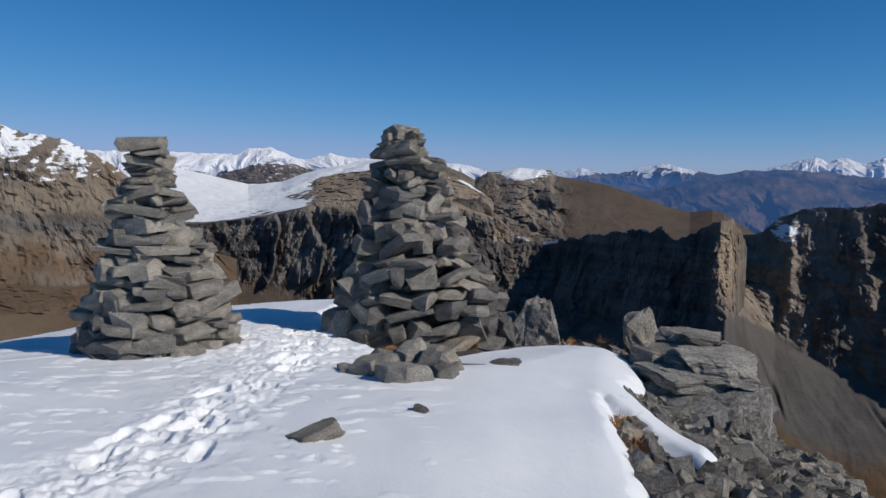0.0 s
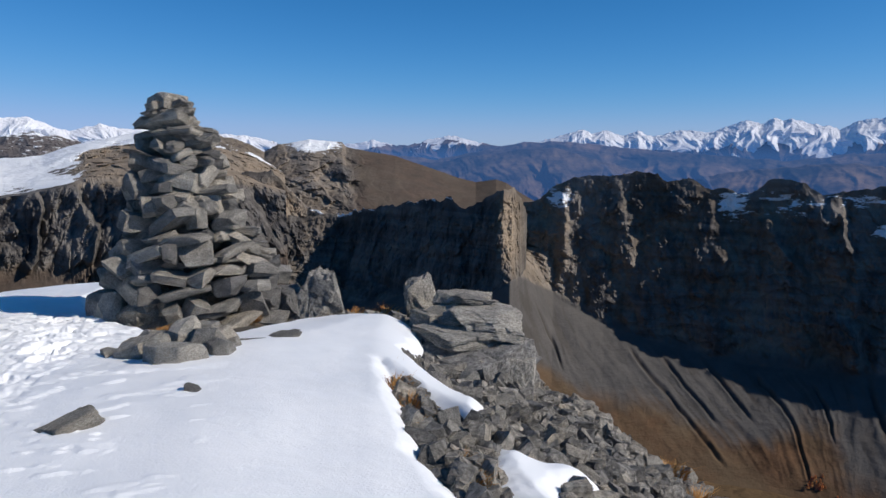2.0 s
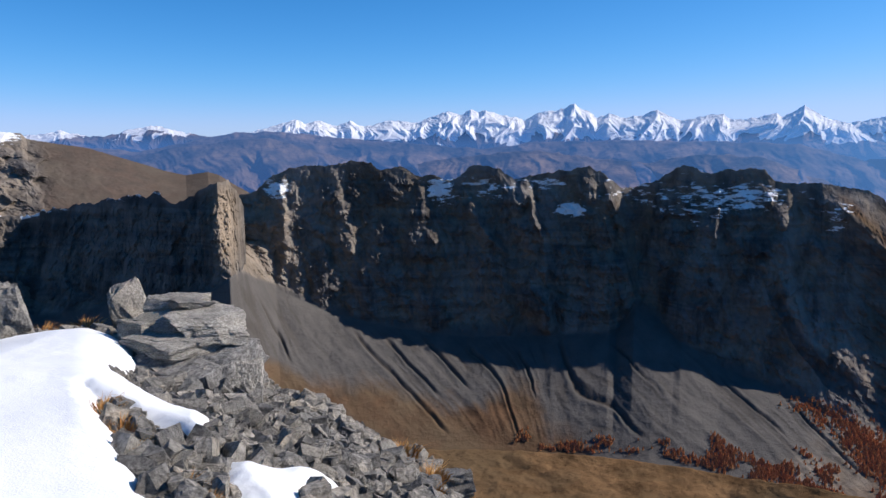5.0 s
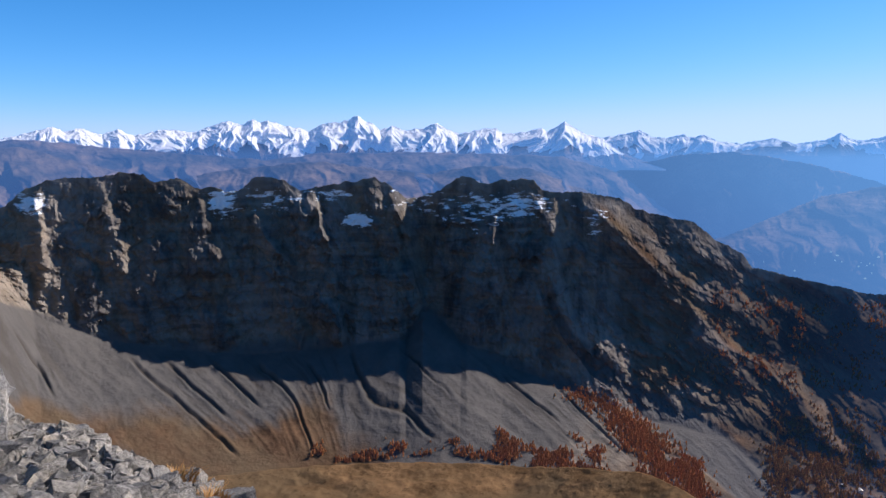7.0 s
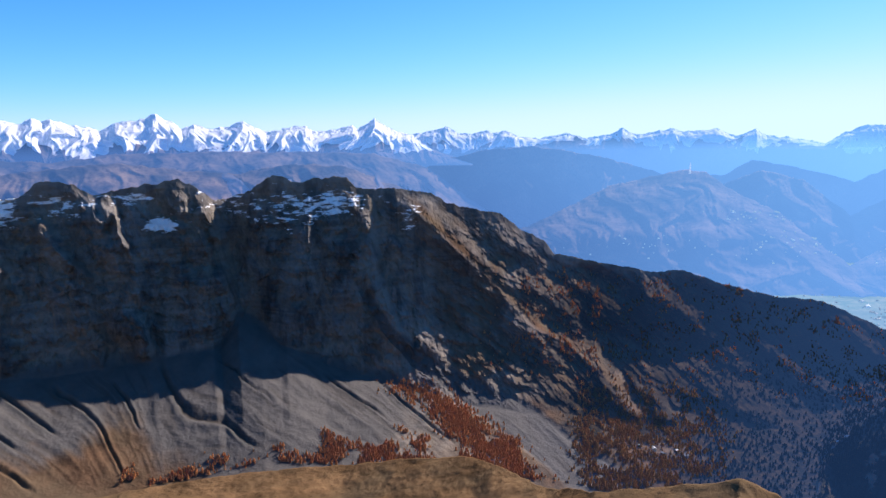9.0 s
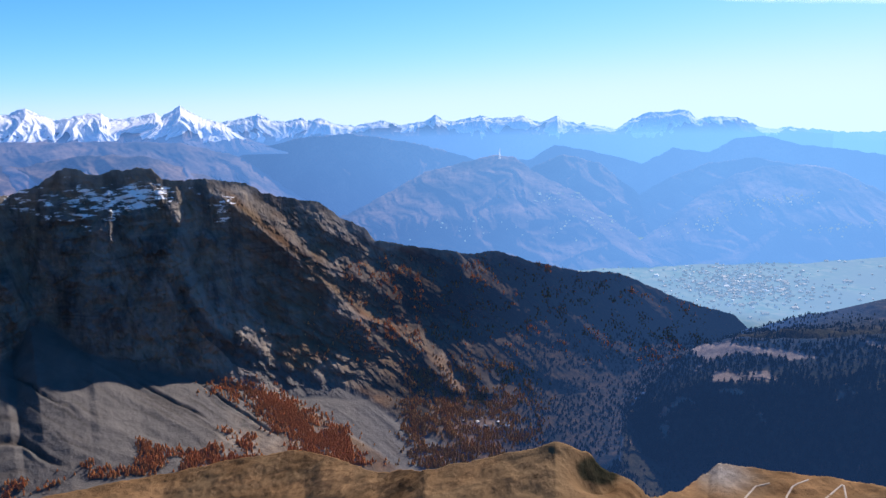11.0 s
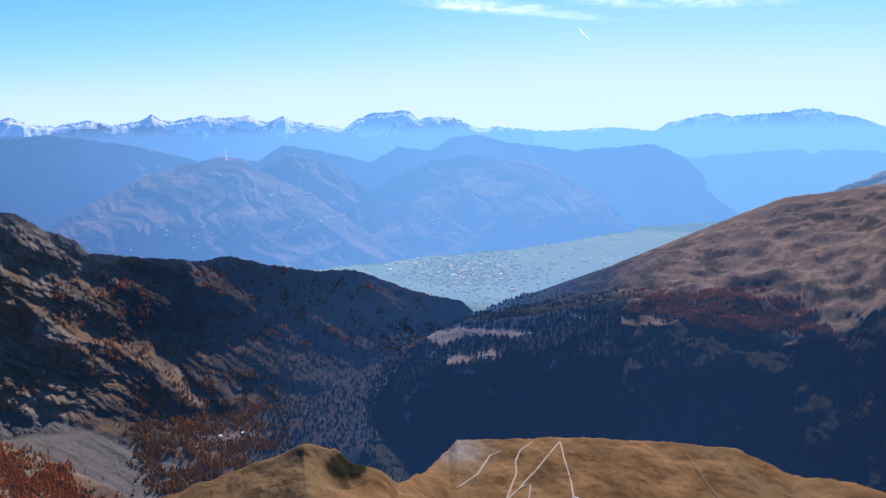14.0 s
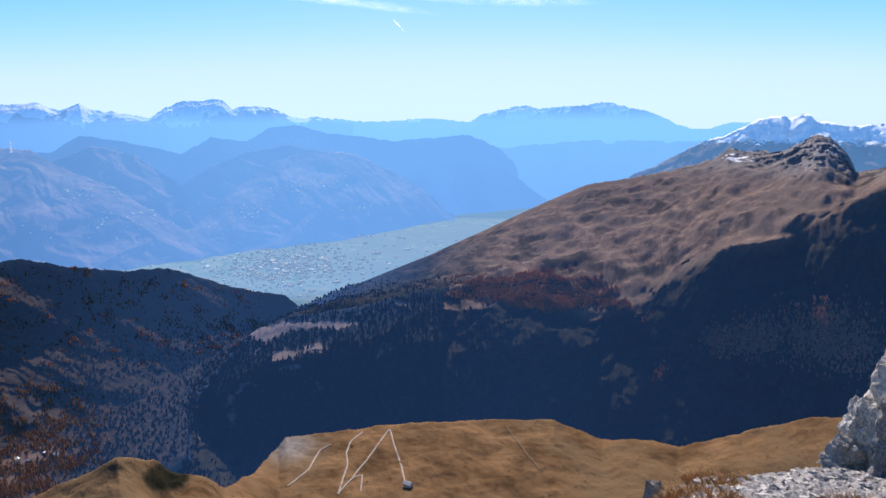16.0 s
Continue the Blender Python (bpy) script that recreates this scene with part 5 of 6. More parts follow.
# ---- the layered outcrop ----
def outcrop():
    base = new("rock_outcrop")
    base.matrix_basis = pose(2.6, 7.0, -0.9)
    tagged(base, "layered grey limestone outcrop at the edge of the snow", "outcrop")
    layers = [(2.52, 6.90, -0.80, 1.12, 0.90, 0.84, 30, 5), (2.48, 7.02, -0.40, 0.86, 0.7, 0.20, 18, 3), (2.86, 6.62, -0.86, 0.46, 0.42, 0.6, 58, 8), (2.2, 6.62, -0.92, 0.36, 0.34, 0.34, 12, -5), (2.75, 7.1, -0.28, 0.75, 0.7, 0.22, -18, 6), (2.5, 7.3, -0.26, 0.62, 0.6, 0.22, 10, -4), (2.62, 7.7, -0.22, 0.62, 0.6, 0.24, 30, 4),
              (2.85, 7.6, -0.30, 0.5, 0.5, 0.24, -30, 8), (2.15, 6.72, -0.66, 0.28, 0.3, 0.22, 0, 0), (2.12, 6.66, -0.82, 0.26, 0.3, 0.2, 20, 3), (2.3, 6.62, -1.05, 0.5, 0.4, 0.3, 8, 0),
              (2.3, 7.5, -0.33, 0.5, 0.5, 0.26, 15, 5), (2.8, 8.0, -0.30, 0.6, 0.5, 0.3, 50, 0), (2.68, 7.45, -0.12, 0.4, 0.34, 0.12, 5, 8), (2.95, 7.0, -0.95, 0.5, 0.6, 0.6, -30, 0)]
    for k, (x, y, z, w, d, h, rz, ry) in enumerate(layers):
        me = cut_stone("layer", 560 + k, 9, 0.40, 0.58, 0.012, PALE_STONE if k < 5 else STONE, 4, 0.075, 0.0, 1.6 if k == 0 else 0.7)
        put("layer", me, pose(x, y, z, 0, ry, rz) @ Matrix.Diagonal((w, d, h, 1)), base)


outcrop()


# ---- the loose blocks below the snow ----
def talus():
    rng = np.random.default_rng(77)
    placed = []
    tries = 0
    while len(placed) < 300 and tries < 20000:
        tries += 1
        az, r = rng.uniform(13, 47), rng.uniform(3.2, 9.4)
        x, y = r * math.sin(radians(az)), r * math.cos(radians(az))
        edge = max(float(inside_by(np.array([x]), np.array([y]), SNOW_EDGE)[0]), float(inside_by(np.array([x]), np.array([y]), SNOW_PATCH)[0]))
        if edge > -0.08 or (az < 26 and r > 6.3 and r < 8.2 and x > 2.0):
            continue
        size = float(np.clip(rng.lognormal(-2.1, 0.6), 0.07, 0.5))
        if r > 8.6 and az < 30:
            size *= 0.8
        if r < 5.3:
            size = min(size, 0.20)
        if edge > -0.25:
            size = min(size, 0.13)
        if any((x - a) ** 2 + (y - b) ** 2 < (0.42 * (size + c)) ** 2 for a, b, c in placed):
            continue
        placed.append((x, y, size))
        words = "large angular limestone block on the talus" if size > 0.28 else "angular limestone block on the talus" if size > 0.16 else "small broken limestone piece on the talus"
        rock(x, y, size * rng.uniform(0.9, 1.35), size * rng.uniform(0.75, 1.1), size * rng.uniform(0.5, 0.95), 1000 + tries, words, 0.2, None, "talus blocks",
             rng.normal(0, 16), rng.normal(0, 16), BOULDERS if size > 0.24 else BLOCKS, "talus_block")


talus()


def gravel(name, label, count, seed, spot, sizes, material, tip=3.14):
    """Small broken stones too many to count, in one mesh."""
    rng = np.random.default_rng(seed)
    shapes = []
    for k in range(6):
        me = cut_stone("chip", 700 + k, 3, 0.4, 0.55, 0)
        bm = bmesh.new()
        bm.from_mesh(me)
        bmesh.ops.triangulate(bm, faces=bm.faces[:])
        shapes.append((np.array([v.co for v in bm.verts]), np.array([[v.index for v in f.verts] for f in bm.faces])))
        bm.free()
        bpy.data.meshes.remove(me)
    vs, fs, n = [], [], 0
    for _ in range(count):
        x, y, ok = spot(rng)
        if not ok:
            continue
        p, f = shapes[rng.integers(6)]
        s = float(np.clip(rng.lognormal(math.log(sizes), 0.6), sizes * 0.4, sizes * 3.5))
        turn = np.array(Euler((rng.uniform(-tip, tip), rng.uniform(-tip, tip), rng.uniform(0, 6.28))).to_matrix())
        q = (p * np.array([s * 1.3, s, s * 0.7])) @ turn.T + np.array([x, y, ground_z(x, y) + s * 0.2])
        vs.append(q)
        fs.append(f + n)
        n += len(q)
    me = mesh_from(name, np.concatenate(vs), np.concatenate(fs), material, False)
    tagged(new(name, me), label, "gravel", kind="stuff")


def talus_spots(count, seed):
    """Plan places between the blocks, each with whether it is clear of snow."""
    rng = np.random.default_rng(seed)
    az, r = np.radians(rng.uniform(8, 52, count)), rng.uniform(2.6, 10.5, count)
    x, y = r * np.sin(az), r * np.cos(az)
    edge = np.maximum(inside_by(x, y, SNOW_EDGE), inside_by(x, y, SNOW_PATCH))
    return iter(zip(x.tolist(), y.tolist(), (edge < -0.02).tolist()))


TALUS_SPOTS = talus_spots(14000, 21)


def talus_spot(rng):
    return next(TALUS_SPOTS)


def spur_spot(rng):
    az, r = rng.uniform(134, 160), rng.uniform(8, 27)
    return r * math.sin(radians(az)), r * math.cos(radians(az)), az + rng.normal(0, 2.2) > 140.5 - 0.15 * (r - 8)


CHIPS = make_limestone("limestone_chips", (0.16, 0.155, 0.145), (0.50, 0.475, 0.44), 1.0, 0.3, True)
PALE_CHIPS = make_limestone("pale_limestone_chips", (0.40, 0.39, 0.37), (0.82, 0.80, 0.76), 1.0, 0.2, True)
gravel("talus_gravel", "broken grey limestone chips between the blocks", 14000, 21, talus_spot, 0.046, CHIPS)
gravel("scree_gravel", "pale grey limestone gravel on the summit slope", 17000, 22, spur_spot, 0.042, PALE_CHIPS, 0.5)


# ---- dry grass ----
def make_straw():
    s = Shade("dry_grass")
    c = s.mix(s.island(), (0.30, 0.13, 0.035), (0.48, 0.28, 0.10))
    return s.done(c, 0.8)


STRAW = make_straw()


def tuft_mesh(seed, blades=150):
    rng = np.random.default_rng(seed)
    vs, fs = [], []
    for _ in range(blades):
        a, r = rng.uniform(0, 6.28), 0.5 * math.sqrt(rng.uniform(0, 1))
        root = np.array([r * math.cos(a), r * math.sin(a), 0])
        lean = np.array([math.cos(a), math.sin(a), 0]) * rng.uniform(0.1, 0.6) + rng.normal(0, 0.15, 3) * np.array([1, 1, 0])
        h = rng.uniform(0.35, 0.9) * (1.1 - r)
        side = np.array([-math.sin(a + 1), math.cos(a + 1), 0]) * 0.018
        n = len(vs)
        mid, tip = root + lean * 0.4 * h + [0, 0, 0.65 * h], root + lean * h * 1.2 + [0, 0, h]
        vs += [root - side, root + side, mid + side * 0.7, mid - side * 0.7, tip, tip]
        fs += [[n, n + 1, n + 2, n + 3], [n + 3, n + 2, n + 4, n + 5]]
    return mesh_from("grass_tuft", np.array(vs), np.array(fs), STRAW, False)


TUFTS = [tuft_mesh(800 + k) for k in range(4)]
for k, (x, y, s) in enumerate([(1.55, 8.95, 0.34), (1.95, 8.8, 0.36), (0.28, 8.25, 0.24), (-0.62, 7.75, 0.2), (1.34, 5.68, 0.2), (1.27, 5.1, 0.26), (1.36, 3.7, 0.18), (1.24, 4.3, 0.22), (1.33, 3.4, 0.2),
                               (3.98, 5.55, 0.38), (3.74, 4.75, 0.34), (4.06, 5.78, 0.3), (1.46, 3.62, 0.16), (1.3, 4.75, 0.2), (4.5, 5.2, 0.3), (1.75, 8.75, 0.26), (3.4, 4.3, 0.22)]):
    ob = put("grass_tuft", TUFTS[k % 4], pose(x, y, ground_z(x, y) + 0.02, 0, 0, 77 * k) @ Matrix.Diagonal((s, s, s * 0.55, 1)))
    tagged(ob, "dry orange-brown grass tuft between stones", "grass", group="grass tufts")
rng = np.random.default_rng(31)
for k in range(46):
    az, r = (rng.uniform(136, 142), rng.uniform(9, 20)) if k % 3 else (rng.uniform(148, 162), rng.uniform(8, 12))
    x, y, s = r * math.sin(radians(az)), r * math.cos(radians(az)), rng.uniform(0.3, 0.7)
    ob = put("grass_tuft", TUFTS[k % 4], pose(x, y, ground_z(x, y) + 0.02, 0, 0, 40 * k) @ Matrix.Diagonal((s, s, s * 0.4, 1)))
    tagged(ob, "dry straw-coloured grass tuft on the summit slope", "grass", group="slope grass tufts")


# ---- the pale crag on the slope ----
def crag():
    base = new("limestone_crag")
    base.matrix_basis = pose(11.5, -20, -9)
    tagged(base, "pale weathered limestone crag on the gravel slope", "crag")
    for k, (az, r, el, w, d, h, rz, peak) in enumerate([(155.0, 23, -19.8, 5.2, 4.2, 5.4, 20, 0.45), (150.6, 22, -22.3, 2.0, 2.0, 2.2, 50, 0.5), (160, 24, -18, 6, 5, 7, 5, 0.4), (149.0, 21.6, -23.6, 1.2, 1.2, 1.0, 70, 0.3),
                                                          (152.4, 21.0, -21.8, 1.8, 1.5, 2.2, 30, 0.4)]):
        me = cut_stone("crag_block", 600 + k, 7, 0.42, 0.56, 0.02, CAIRN_STONE, 4, 0.14, peak)
        a = radians(az)
        put("crag_block", me, pose(r * math.sin(a), r * math.cos(a), EYE + r * math.tan(radians(el)), 0, 0, rz) @ Matrix.Diagonal((w, d, h, 1)), base)


crag()
a = radians(135.3)
tagged(put("boulder", PEAKED[1], pose(15 * math.sin(a), 15 * math.cos(a), EYE - 15 * math.tan(radians(29.0)), 0, 8, 30) @ Matrix.Diagonal((0.75, 0.7, 1.1, 1))),
       "dark weathered boulder standing on the slope", "boulder")


# ---- woods ----
def make_leaf(name, one, two, haze_glow):
    s = Shade(name, 0.0)
    c = s.mix(s.island(), one, two)
    c = s.mix(s.ramp(s.noise(0.6, 4, 0.6), (0.35, 0.0), (0.65, 1.0)), c, tuple(v * 0.6 for v in one))
    m = s.done(c, 0.9)
    thin, both = s.node("ShaderNodeBsdfTranslucent"), s.node("ShaderNodeMixShader")
    s.link(c, thin.inputs[0])
    both.inputs[0].default_value = 0.7
    s.link(s.bsdf.outputs[0], both.inputs[1])
    s.link(thin.outputs[0], both.inputs[2])
    # painted haze: blue emission mixed into the needles
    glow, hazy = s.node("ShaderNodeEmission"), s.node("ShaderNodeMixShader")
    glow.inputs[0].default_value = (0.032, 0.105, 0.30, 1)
    hazy.inputs[0].default_value = haze_glow
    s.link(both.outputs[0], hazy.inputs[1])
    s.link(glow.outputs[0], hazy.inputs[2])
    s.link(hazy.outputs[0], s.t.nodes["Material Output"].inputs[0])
    return m


LARCH = make_leaf("larch", (0.50, 0.22, 0.075), (0.80, 0.42, 0.15), 0.02)
LARCH_GOLD = make_leaf("golden_larch", (0.36, 0.20, 0.07), (0.66, 0.42, 0.14), 0.03)
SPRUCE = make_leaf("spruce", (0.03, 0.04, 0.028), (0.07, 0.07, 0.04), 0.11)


def forest(name, label, loft, weight, count, heights, material, seed):
    """Conifers in one mesh: each a thin trunk with three ragged tiers of branches."""
    rng = np.random.default_rng(seed)
    w = np.clip(weight, 0, 1).ravel() * (loft.v.ravel() > 1.02)
    # even over the ground, not over the grid
    w = w / w.sum()
    pick = rng.choice(len(w), size=count, p=w)
    pts = loft.xyz()[pick] + rng.normal(0, 3.0, (count, 3)) * np.array([1, 1, 0])
    vs, fs, n = [], [], 0
    ring = np.arange(6) / 6 * 2 * np.pi
    for p in pts:
        h = rng.uniform(*heights)
        wide = h * rng.uniform(0.26, 0.40)
        for lo, hi, r in ((0.12, 0.55, 1.0), (0.36, 0.8, 0.72), (0.62, 1.0, 0.42)):
            rr = wide * r * rng.uniform(0.65, 1.2, 6)
            a = ring + rng.uniform(0, 1)
            q = np.stack([rr * np.cos(a), rr * np.sin(a), h * lo + rng.uniform(-0.05, 0.05, 6) * h], 1)
            q = np.concatenate([q, [[0, 0, h * hi]]]) + p
            vs.append(q)
            fs.append(np.stack([np.arange(6), np.roll(np.arange(6), -1), np.full(6, 6)], 1) + n)
            n += 7
        t = h * 0.025
        q = np.array([[t, 0, -1], [-t, t, -1], [-t, -t, -1], [0, 0, h * 0.6]]) + p
        vs.append(q)
        fs.append(np.array([[0, 1, 3], [1, 2, 3], [2, 0, 3]]) + n)
        n += 4
    me = mesh_from(name, np.concatenate(vs), np.concatenate(fs), material, False)
    tagged(new(name, me), label, "forest", kind="stuff")


E_R, E_S = RIDGE.elev(), SLOPE_LOFT.elev()
patchy = RIDGE.noise(40, 4, 0.55, 901)
run_line = np.interp(-E_R, [17, 19.4, 21.6, 24.1, 26], [64.5, 66.5, 70.2, 73, 75])
forest("larch_wood", "rust-orange autumn larches on the scree", RIDGE,
       np.exp(-((RIDGE.a - run_line - 0.6) / 1.5) ** 2) * ramp01(-E_R, 18.4, 19.6) * 1.2 * ramp01(patchy, -0.6, 0.1) + ramp01(patchy, -0.1, 0.25) * ramp01(-E_R, 22.7, 23.6) * (RIDGE.a > 43) * (RIDGE.a < 76) * 1.0
       + ramp01(patchy, 0.2, 0.4) * ramp01(-E_R, 21.5, 23) * (RIDGE.a > 58) * (RIDGE.a < 70) * 0.8, 5600, (4, 8.5), LARCH, 41)
forest("golden_larch_wood", "golden and brown larches on the lower shoulder", RIDGE,
       ramp01(patchy, -0.35, 0.15) * ramp01(-E_R, 17.5, 20) * ramp01(RIDGE.a, 79, 82) * (1 - ramp01(RIDGE.a, 89, 93)) * (1 - RIDGE.near(87, -23.2, 2.6, 0.5)), 3800, (5, 10), LARCH_GOLD, 42)
forest("shoulder_wood", "scattered brown larches along the shoulder's ribs", RIDGE,
       ramp01(patchy, -0.1, 0.3) * ramp01(RIDGE.a, 72, 80) * ramp01(-E_R, 9.6, 11) * (1 - ramp01(-E_R, 16, 19)) * (1 - ramp01(RIDGE.a, 100, 106)), 3200, (4, 9), LARCH, 43)
forest("gully_wood", "dark spruces in the valley gully below the ridge", RIDGE,
       ramp01(RIDGE.a, 88, 91) * (1 - ramp01(RIDGE.a, 104, 106)) * ramp01(-E_R, 15.5, 17), 2600, (5, 10), SPRUCE, 46)
patchy = SLOPE_LOFT.noise(60, 4, 0.55, 902)
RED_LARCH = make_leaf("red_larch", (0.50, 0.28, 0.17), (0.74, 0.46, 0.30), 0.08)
forest("red_larch_wood", "red-brown larch wood below the high pasture", SLOPE_LOFT,
       ramp01(0.5 * patchy + SLOPE_LOFT.near(126.5, -14.2, 7, 1.7) * 0.9, 0.35, 0.6) * ramp01(SLOPE_LOFT.a, 118, 120) * ramp01(-E_S, 11.8, 12.6) * (1 - ramp01(-E_S, 16.2, 17.4)) * (1 - ramp01(SLOPE_LOFT.a, 134, 137))
       + SLOPE_LOFT.near(143, -16.5, 1.2, 1.0) + SLOPE_LOFT.near(140.5, -17, 1.0, 0.8) + SLOPE_LOFT.near(148, -16, 2.5, 1.6) + 0.4 * SLOPE_LOFT.near(136.3, -19.8, 0.4, 0.6), 8000, (5, 9), RED_LARCH, 44)
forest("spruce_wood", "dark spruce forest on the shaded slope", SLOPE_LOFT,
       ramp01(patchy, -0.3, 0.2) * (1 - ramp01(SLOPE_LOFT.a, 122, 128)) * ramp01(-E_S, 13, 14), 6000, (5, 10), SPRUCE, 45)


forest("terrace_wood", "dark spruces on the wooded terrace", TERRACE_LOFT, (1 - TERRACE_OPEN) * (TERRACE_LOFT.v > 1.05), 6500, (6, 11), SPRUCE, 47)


# ---- tracks, huts and the town ----
def ribbon(name, rows, loft, width, material, label, lift=0.6):
    pts = []
    for (a0, e0), (a1, e1) in zip(rows, rows[1:]):
        for k in range(14):
            f = k / 14
            pts.append(loft.locate(a0 + (a1 - a0) * f, e0 + (e1 - e0) * f))
    pts.append(loft.locate(*rows[-1]))
    p = np.array(pts)
    for _ in range(3):
        p[1:-1] = (p[:-2] + p[1:-1] * 2 + p[2:]) / 4
    side = np.gradient(p, axis=0)
    side = np.stack([side[:, 1], -side[:, 0], side[:, 0] * 0], 1)
    side /= np.linalg.norm(side, axis=1)[:, None] + 1e-9
    v = np.concatenate([p - side * width / 2 + [0, 0, lift], p + side * width / 2 + [0, 0, lift], p + side * width / 2 - [0, 0, 2], p - side * width / 2 - [0, 0, 2]])
    n = len(p)
    f = [[i + a * n, i + 1 + a * n, i + 1 + b * n, i + b * n] for i in range(n - 1) for a, b in ((1, 0), (2, 1), (0, 3))]
    tagged(new(name, mesh_from(name, v, np.array(f), material, True)), label, "road", kind="structure")


ROAD = make_plain("track_gravel", ((0.25, 0.21, 0.17), (0.36, 0.31, 0.26)), 0.2, 0.95, 1.0, 0.1)
ribbon("track_1", [(115.6, -29.03), (115.2, -27.36), (114.6, -25.75), (114.3, -24.6), (112.5, -26.62), (111.0, -28.06), (109.8, -29.07)], MEADOW_LOFT, 1.9, ROAD, "pale gravel track winding over the pasture")
ribbon("track_2", [(109.8, -29.07), (110.7, -27.05), (110.6, -26.23), (111.0, -25.4), (112.0, -24.8)], MEADOW_LOFT, 1.9, ROAD, "pale gravel track winding over the pasture")
ribbon("track_3", [(105.6, -28.2), (107.4, -27.23), (108.4, -25.9), (109.4, -25.5)], MEADOW_LOFT, 2.0, ROAD, "pale gravel track at the pasture's edge")
ribbon("track_4", [(111.0, -28.06), (111.9, -27.85), (111.7, -29.06)], MEADOW_LOFT, 1.6, ROAD, "short pale gravel side track")
DIRT = make_plain("trodden_earth", ((0.10, 0.075, 0.045), (0.15, 0.11, 0.07)), 0.2, 0.95, 1.0, 0.1)
ribbon("track_5", [(124.0, -24.4), (124.9, -25.47), (127.0, -27.6)], MEADOW_LOFT, 1.6, DIRT, "dark trodden path over the pasture")

WALL_WHITE = make_plain("white_plaster", ((0.66, 0.64, 0.60), (0.78, 0.77, 0.74)), 0.5)
WALL_WOOD = make_plain("weathered_timber", ((0.10, 0.065, 0.04), (0.2, 0.13, 0.08)), 0.8)
ROOF_GREY = make_plain("grey_roof", ((0.42, 0.41, 0.39), (0.62, 0.61, 0.59)), 0.8)


def box_mesh(name, w, d, h, material):
    bm = bmesh.new()
    bmesh.ops.create_cube(bm, size=1)
    for v in bm.verts:
        v.co = Vector((v.co.x * w, v.co.y * d, (v.co.z + 0.5) * h))
    bmesh.ops.bevel(bm, geom=bm.edges[:], offset=0.05, segments=1, affect="EDGES")
    me = bpy.data.meshes.new(name)
    bm.to_mesh(me)
    bm.free()
    me.materials.append(material)
    return me


def roof_mesh(w, d, h):
    v = np.array([(-w, -d, 0), (w, -d, 0), (w, d, 0), (-w, d, 0), (-w, 0, h), (w, 0, h), (-w, -d, -0.4), (w, -d, -0.4), (w, d, -0.4), (-w, d, -0.4)], float)
    me = bpy.data.meshes.new("roof")
    me.from_pydata(v.tolist(), [], [(0, 1, 5, 4), (2, 3, 4, 5), (0, 4, 3), (1, 2, 5), (6, 7, 1, 0), (8, 9, 3, 2), (7, 8, 2, 1), (9, 6, 0, 3), (9, 8, 7, 6)])
    me.materials.append(ROOF_GREY)
    return me


def hut(place, w, d, h, turn, wall, label):
    base = new("alpine_hut")
    base.matrix_basis = Matrix.Translation(place) @ pose(0, 0, 0, 0, 0, turn)
    tagged(base, label, "hut", group="alpine huts")
    for name, me, z in (("wall", box_mesh("wall", w, d, h + 2, wall), -2), ("roof", roof_mesh(w * 0.56, d * 0.6, d * 0.35), h + 0.02)):
        ob = new(name, me)
        ob.parent = base
        ob.matrix_basis = pose(0, 0, z)


hut(MEADOW_LOFT.locate(115.75, -28.85), 9, 6, 3.5, 30, WALL_WHITE, "white-walled alpine hut beside the gravel track")
for k, (az, el, w, wall) in enumerate([(86.5, -23.15, 9, WALL_WHITE), (87.2, -23.4, 7, WALL_WOOD), (88.9, -23.35, 10, WALL_WHITE), (85.4, -23.0, 6, WALL_WOOD), (88.2, -23.1, 6, WALL_WOOD)]):
    hut(RIDGE.locate(az, el), w, w * 0.7, 3.5, 20 + 31 * k, wall, "small alpine hut in a clearing among larches")


def hamlet(name, label, count, seed, spot, sizes, haze_glow):
    """Far roofs and walls, too many to count, in one mesh."""
    rng = np.random.default_rng(seed)
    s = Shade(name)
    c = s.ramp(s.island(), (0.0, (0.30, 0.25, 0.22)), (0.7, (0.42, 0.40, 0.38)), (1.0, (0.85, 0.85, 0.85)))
    # haze before the far walls is painted into them as blue emission
    mat = s.done(c, 0.8, None, haze_glow=haze_glow, haze_glow_colour=(0.14, 0.27, 0.45))
    vs, fs = [], []
    box = np.array([(-1, -1, 0), (1, -1, 0), (1, 1, 0), (-1, 1, 0), (-1, -1, 1), (1, -1, 1), (1, 1, 1), (-1, 1, 1), (-1, 0, 1.5), (1, 0, 1.5)], float)
    quads = np.array([(0, 1, 5, 4), (1, 2, 6, 5), (2, 3, 7, 6), (3, 0, 4, 7), (4, 5, 9, 8), (6, 7, 8, 9)])
    for k in range(count):
        p = spot(rng)
        w = float(np.clip(rng.lognormal(math.log(sizes), 0.5), sizes * 0.4, sizes * 4))
        a = rng.uniform(0, 3.14)
        m = np.array([[math.cos(a), -math.sin(a), 0], [math.sin(a), math.cos(a), 0], [0, 0, 1]])
        vs.append((box * np.array([w, w * rng.uniform(0.5, 1), 3 + w * 0.3])) @ m.T + np.array(p))
        fs.append(quads + 10 * k)
    tagged(new(name, mesh_from(name, np.concatenate(vs), np.concatenate(fs), mat, False)), label, "town", kind="stuff")


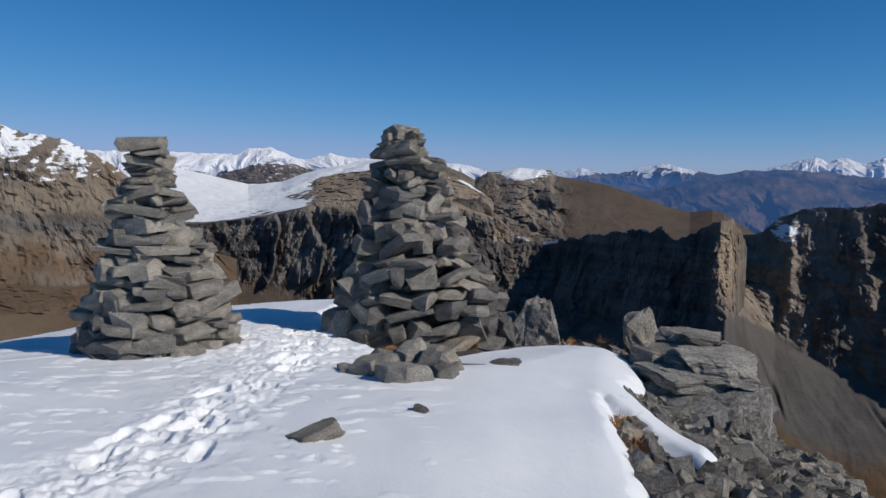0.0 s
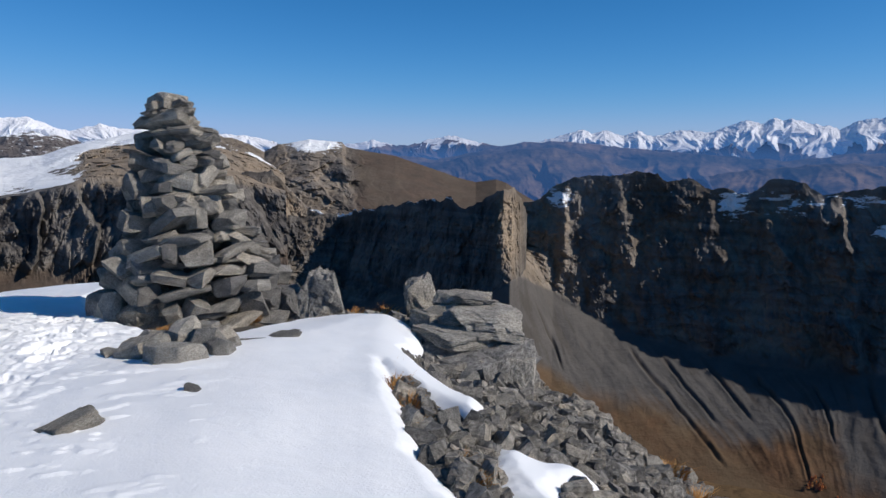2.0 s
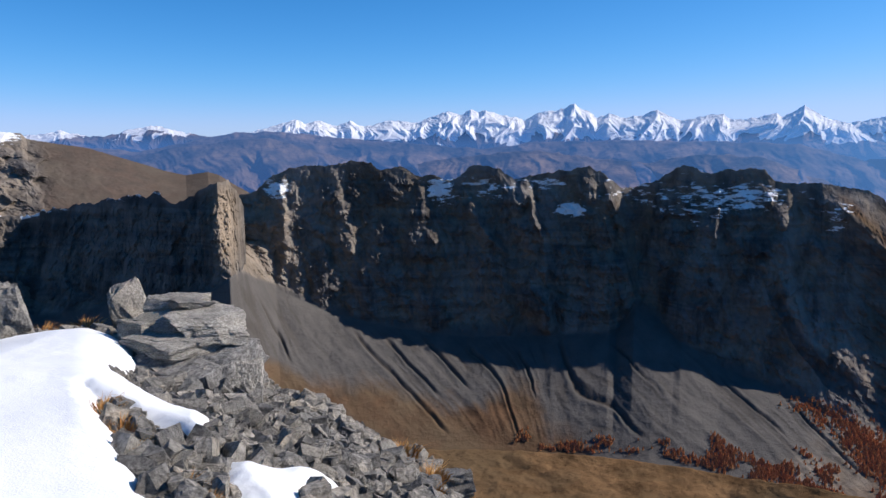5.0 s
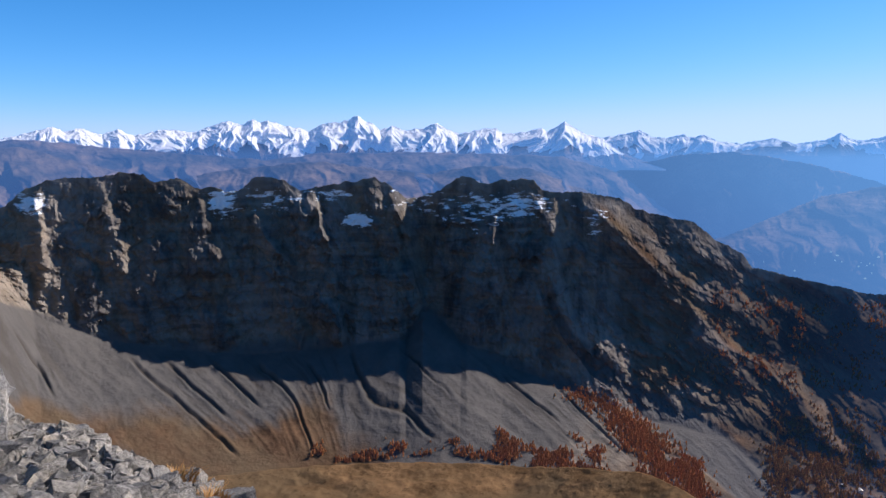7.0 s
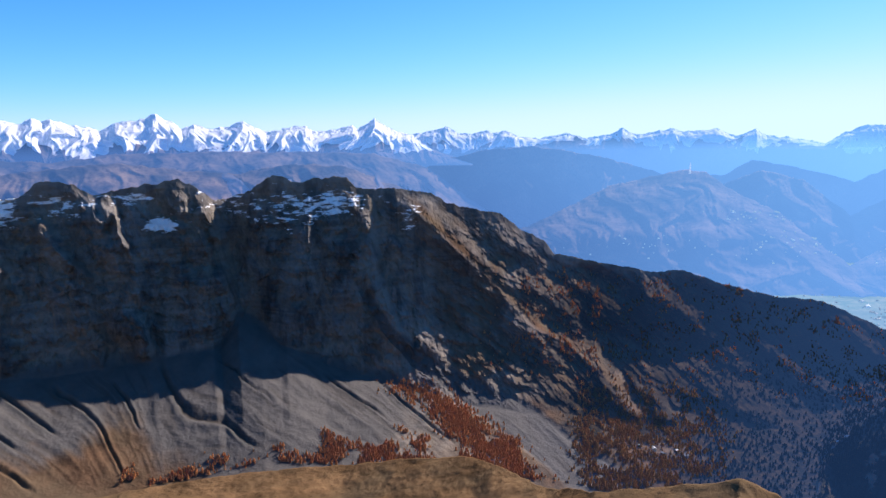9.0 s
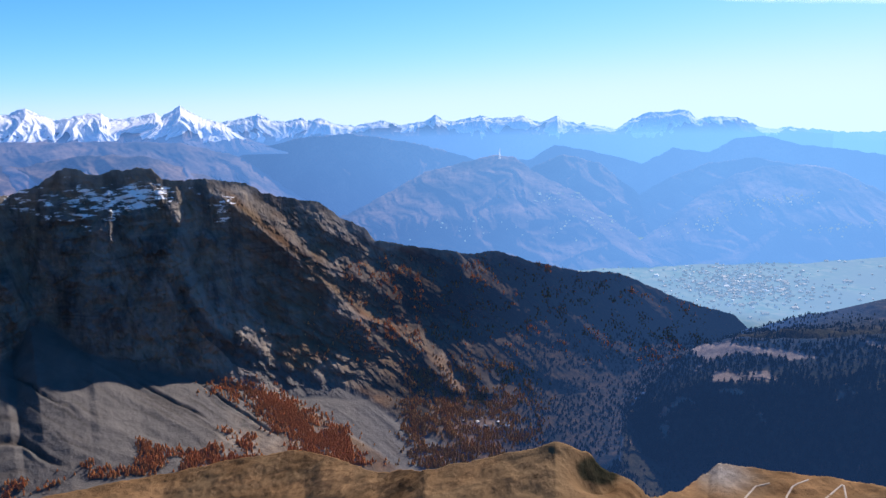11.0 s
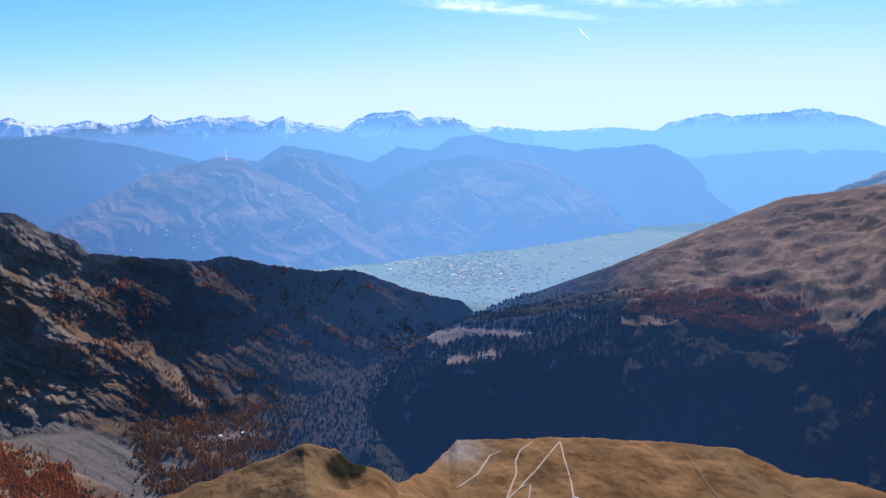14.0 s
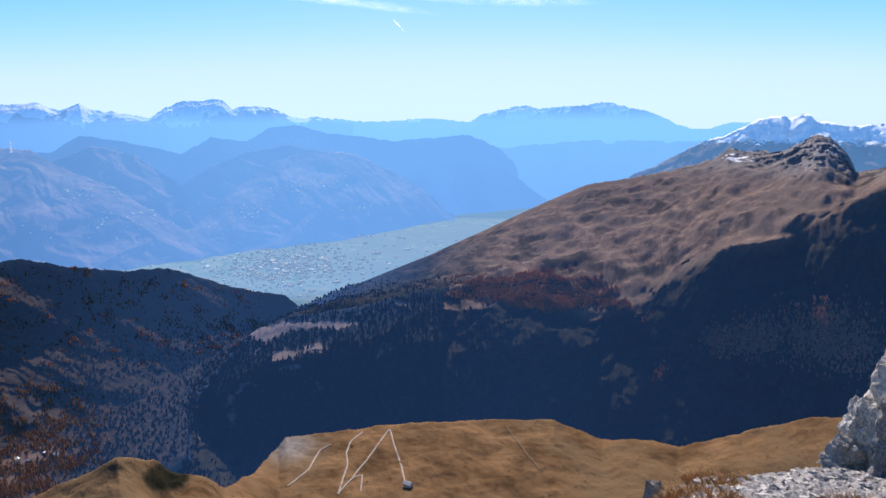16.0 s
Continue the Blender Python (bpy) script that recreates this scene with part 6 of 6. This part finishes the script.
def town_spot(rng):
    az = rng.normal(106.5, 2.3) if rng.uniform() < 0.8 else rng.uniform(96, 120)
    el = -rng.normal(11.9, 0.8) if rng.uniform() < 0.75 else -rng.uniform(9.4, 12.5)
    el = min(el, -10.2 + max(0, az - 104) * 0.11)
    d = 600 / math.tan(radians(-el))
    return d * math.sin(radians(az)), d * math.cos(radians(az)), -600.5


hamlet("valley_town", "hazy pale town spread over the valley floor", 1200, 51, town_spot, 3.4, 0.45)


def village_spot(rng):
    loft, az, el, wa, we = [(VILLAGE_LOFT, 108.5, -5.7, 2.2, 0.3), (VILLAGE_LOFT, 108.5, -5.7, 2.2, 0.3), (VILLAGE_LOFT, 104, -7.5, 1.4, 0.4), (VILLAGE_LOFT, 112.7, -7.4, 1.6, 0.2), (MAST_LOFT, 96, -7.3, 1.5, 0.4),
                            (MAST_LOFT, 92.5, -5.6, 1.2, 0.3), (MAST_LOFT, 88, -8, 4, 0.5)][rng.integers(7)]
    da = rng.normal(0, wa)
    return loft.locate(float(np.clip(az + da, loft.az[0], loft.az[-1])), el + rng.normal(0, we) + da * 0.15 * (az > 101))


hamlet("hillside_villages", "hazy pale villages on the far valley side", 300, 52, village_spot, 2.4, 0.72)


# the mast on the hill
def mast():
    foot = MAST_LOFT.locate(88.4, -2.5)
    base = new("radio_mast")
    base.matrix_basis = Matrix.Translation(foot)
    tagged(base, "tall white and grey radio mast on a hilltop", "mast")
    s = Shade("mast_paint")
    # emission mixed into the paint stands in for haze
    paint = s.done((0.8, 0.8, 0.8), 0.5, None, haze_glow=0.25, haze_glow_colour=(0.5, 0.65, 0.85))
    for k in range(4):
        me = box_mesh("drum", 11 - 1.5 * k, 11 - 1.5 * k, 8, paint)
        ob = new("antenna_drum", me)
        ob.parent = base
        ob.matrix_basis = pose(0, 0, -2 + 14 * k)
    ob = new("pole", box_mesh("pole", 3, 3, 66, paint))
    ob.parent = base
    ob.matrix_basis = pose(0, 0, -6)


mast()


# ---- thin cloud ----
def wisp(name, rows, width, alpha, label, seed):
    """A thin streak of high cloud along (bearing, elevation) rows."""
    a = np.array(rows, float)
    t = np.linspace(0, 1, 60)
    az = np.interp(t, np.linspace(0, 1, len(a)), a[:, 0])
    el = np.interp(t, np.linspace(0, 1, len(a)), a[:, 1])
    w = width * np.sin(np.pi * np.clip(t, 0.02, 0.98)) ** 0.7
    d = 4700
    rows3 = []
    for f in (-1, -0.4, 0.4, 1):
        e = np.radians(el + f * w)
        rows3.append(np.stack([d * np.sin(np.radians(az)), d * np.cos(np.radians(az)), EYE + d * np.tan(e)], 1))
    s = Shade(name)
    n = s.noise(0.004, 6, 0.65, None, (1, 1, 3.0), 0.8)
    edge = s.mask("edge")
    fac = s.math("MULTIPLY", s.math("MULTIPLY", s.ramp(n, (0.38, 0.0), (0.75, 1.0)), edge), alpha, True)
    clear, white, both = s.node("ShaderNodeBsdfTransparent"), s.node("ShaderNodeBsdfTranslucent"), s.node("ShaderNodeMixShader")
    white.inputs[0].default_value = (0.95, 0.97, 1.0, 1)
    s.link(fac, both.inputs[0])
    s.link(clear.outputs[0], both.inputs[1])
    s.link(white.outputs[0], both.inputs[2])
    s.link(both.outputs[0], s.t.nodes["Material Output"].inputs[0])
    edge_values = np.array([0, 1, 1, 0])[:, None] * np.sin(np.pi * t)[None]
    me = mesh_from(name, np.concatenate(rows3), grid_faces(4, 60), s.m, True, {"edge": edge_values})
    tagged(new(name, me), label, "cloud", kind="structure")


wisp("cloud_1", [(98, 9.4), (106, 8.7), (112, 8.15), (119, 7.0)], 0.6, 0.5, "thin white streak of high cloud", 1)
wisp("cloud_2", [(109, 9.6), (116, 9.0), (124, 8.4), (131, 7.6)], 0.9, 0.45, "faint veil of high cloud", 2)
wisp("contrail", [(115.2, 6.8), (116.2, 5.75)], 0.06, 2.5, "short white condensation trail", 3)
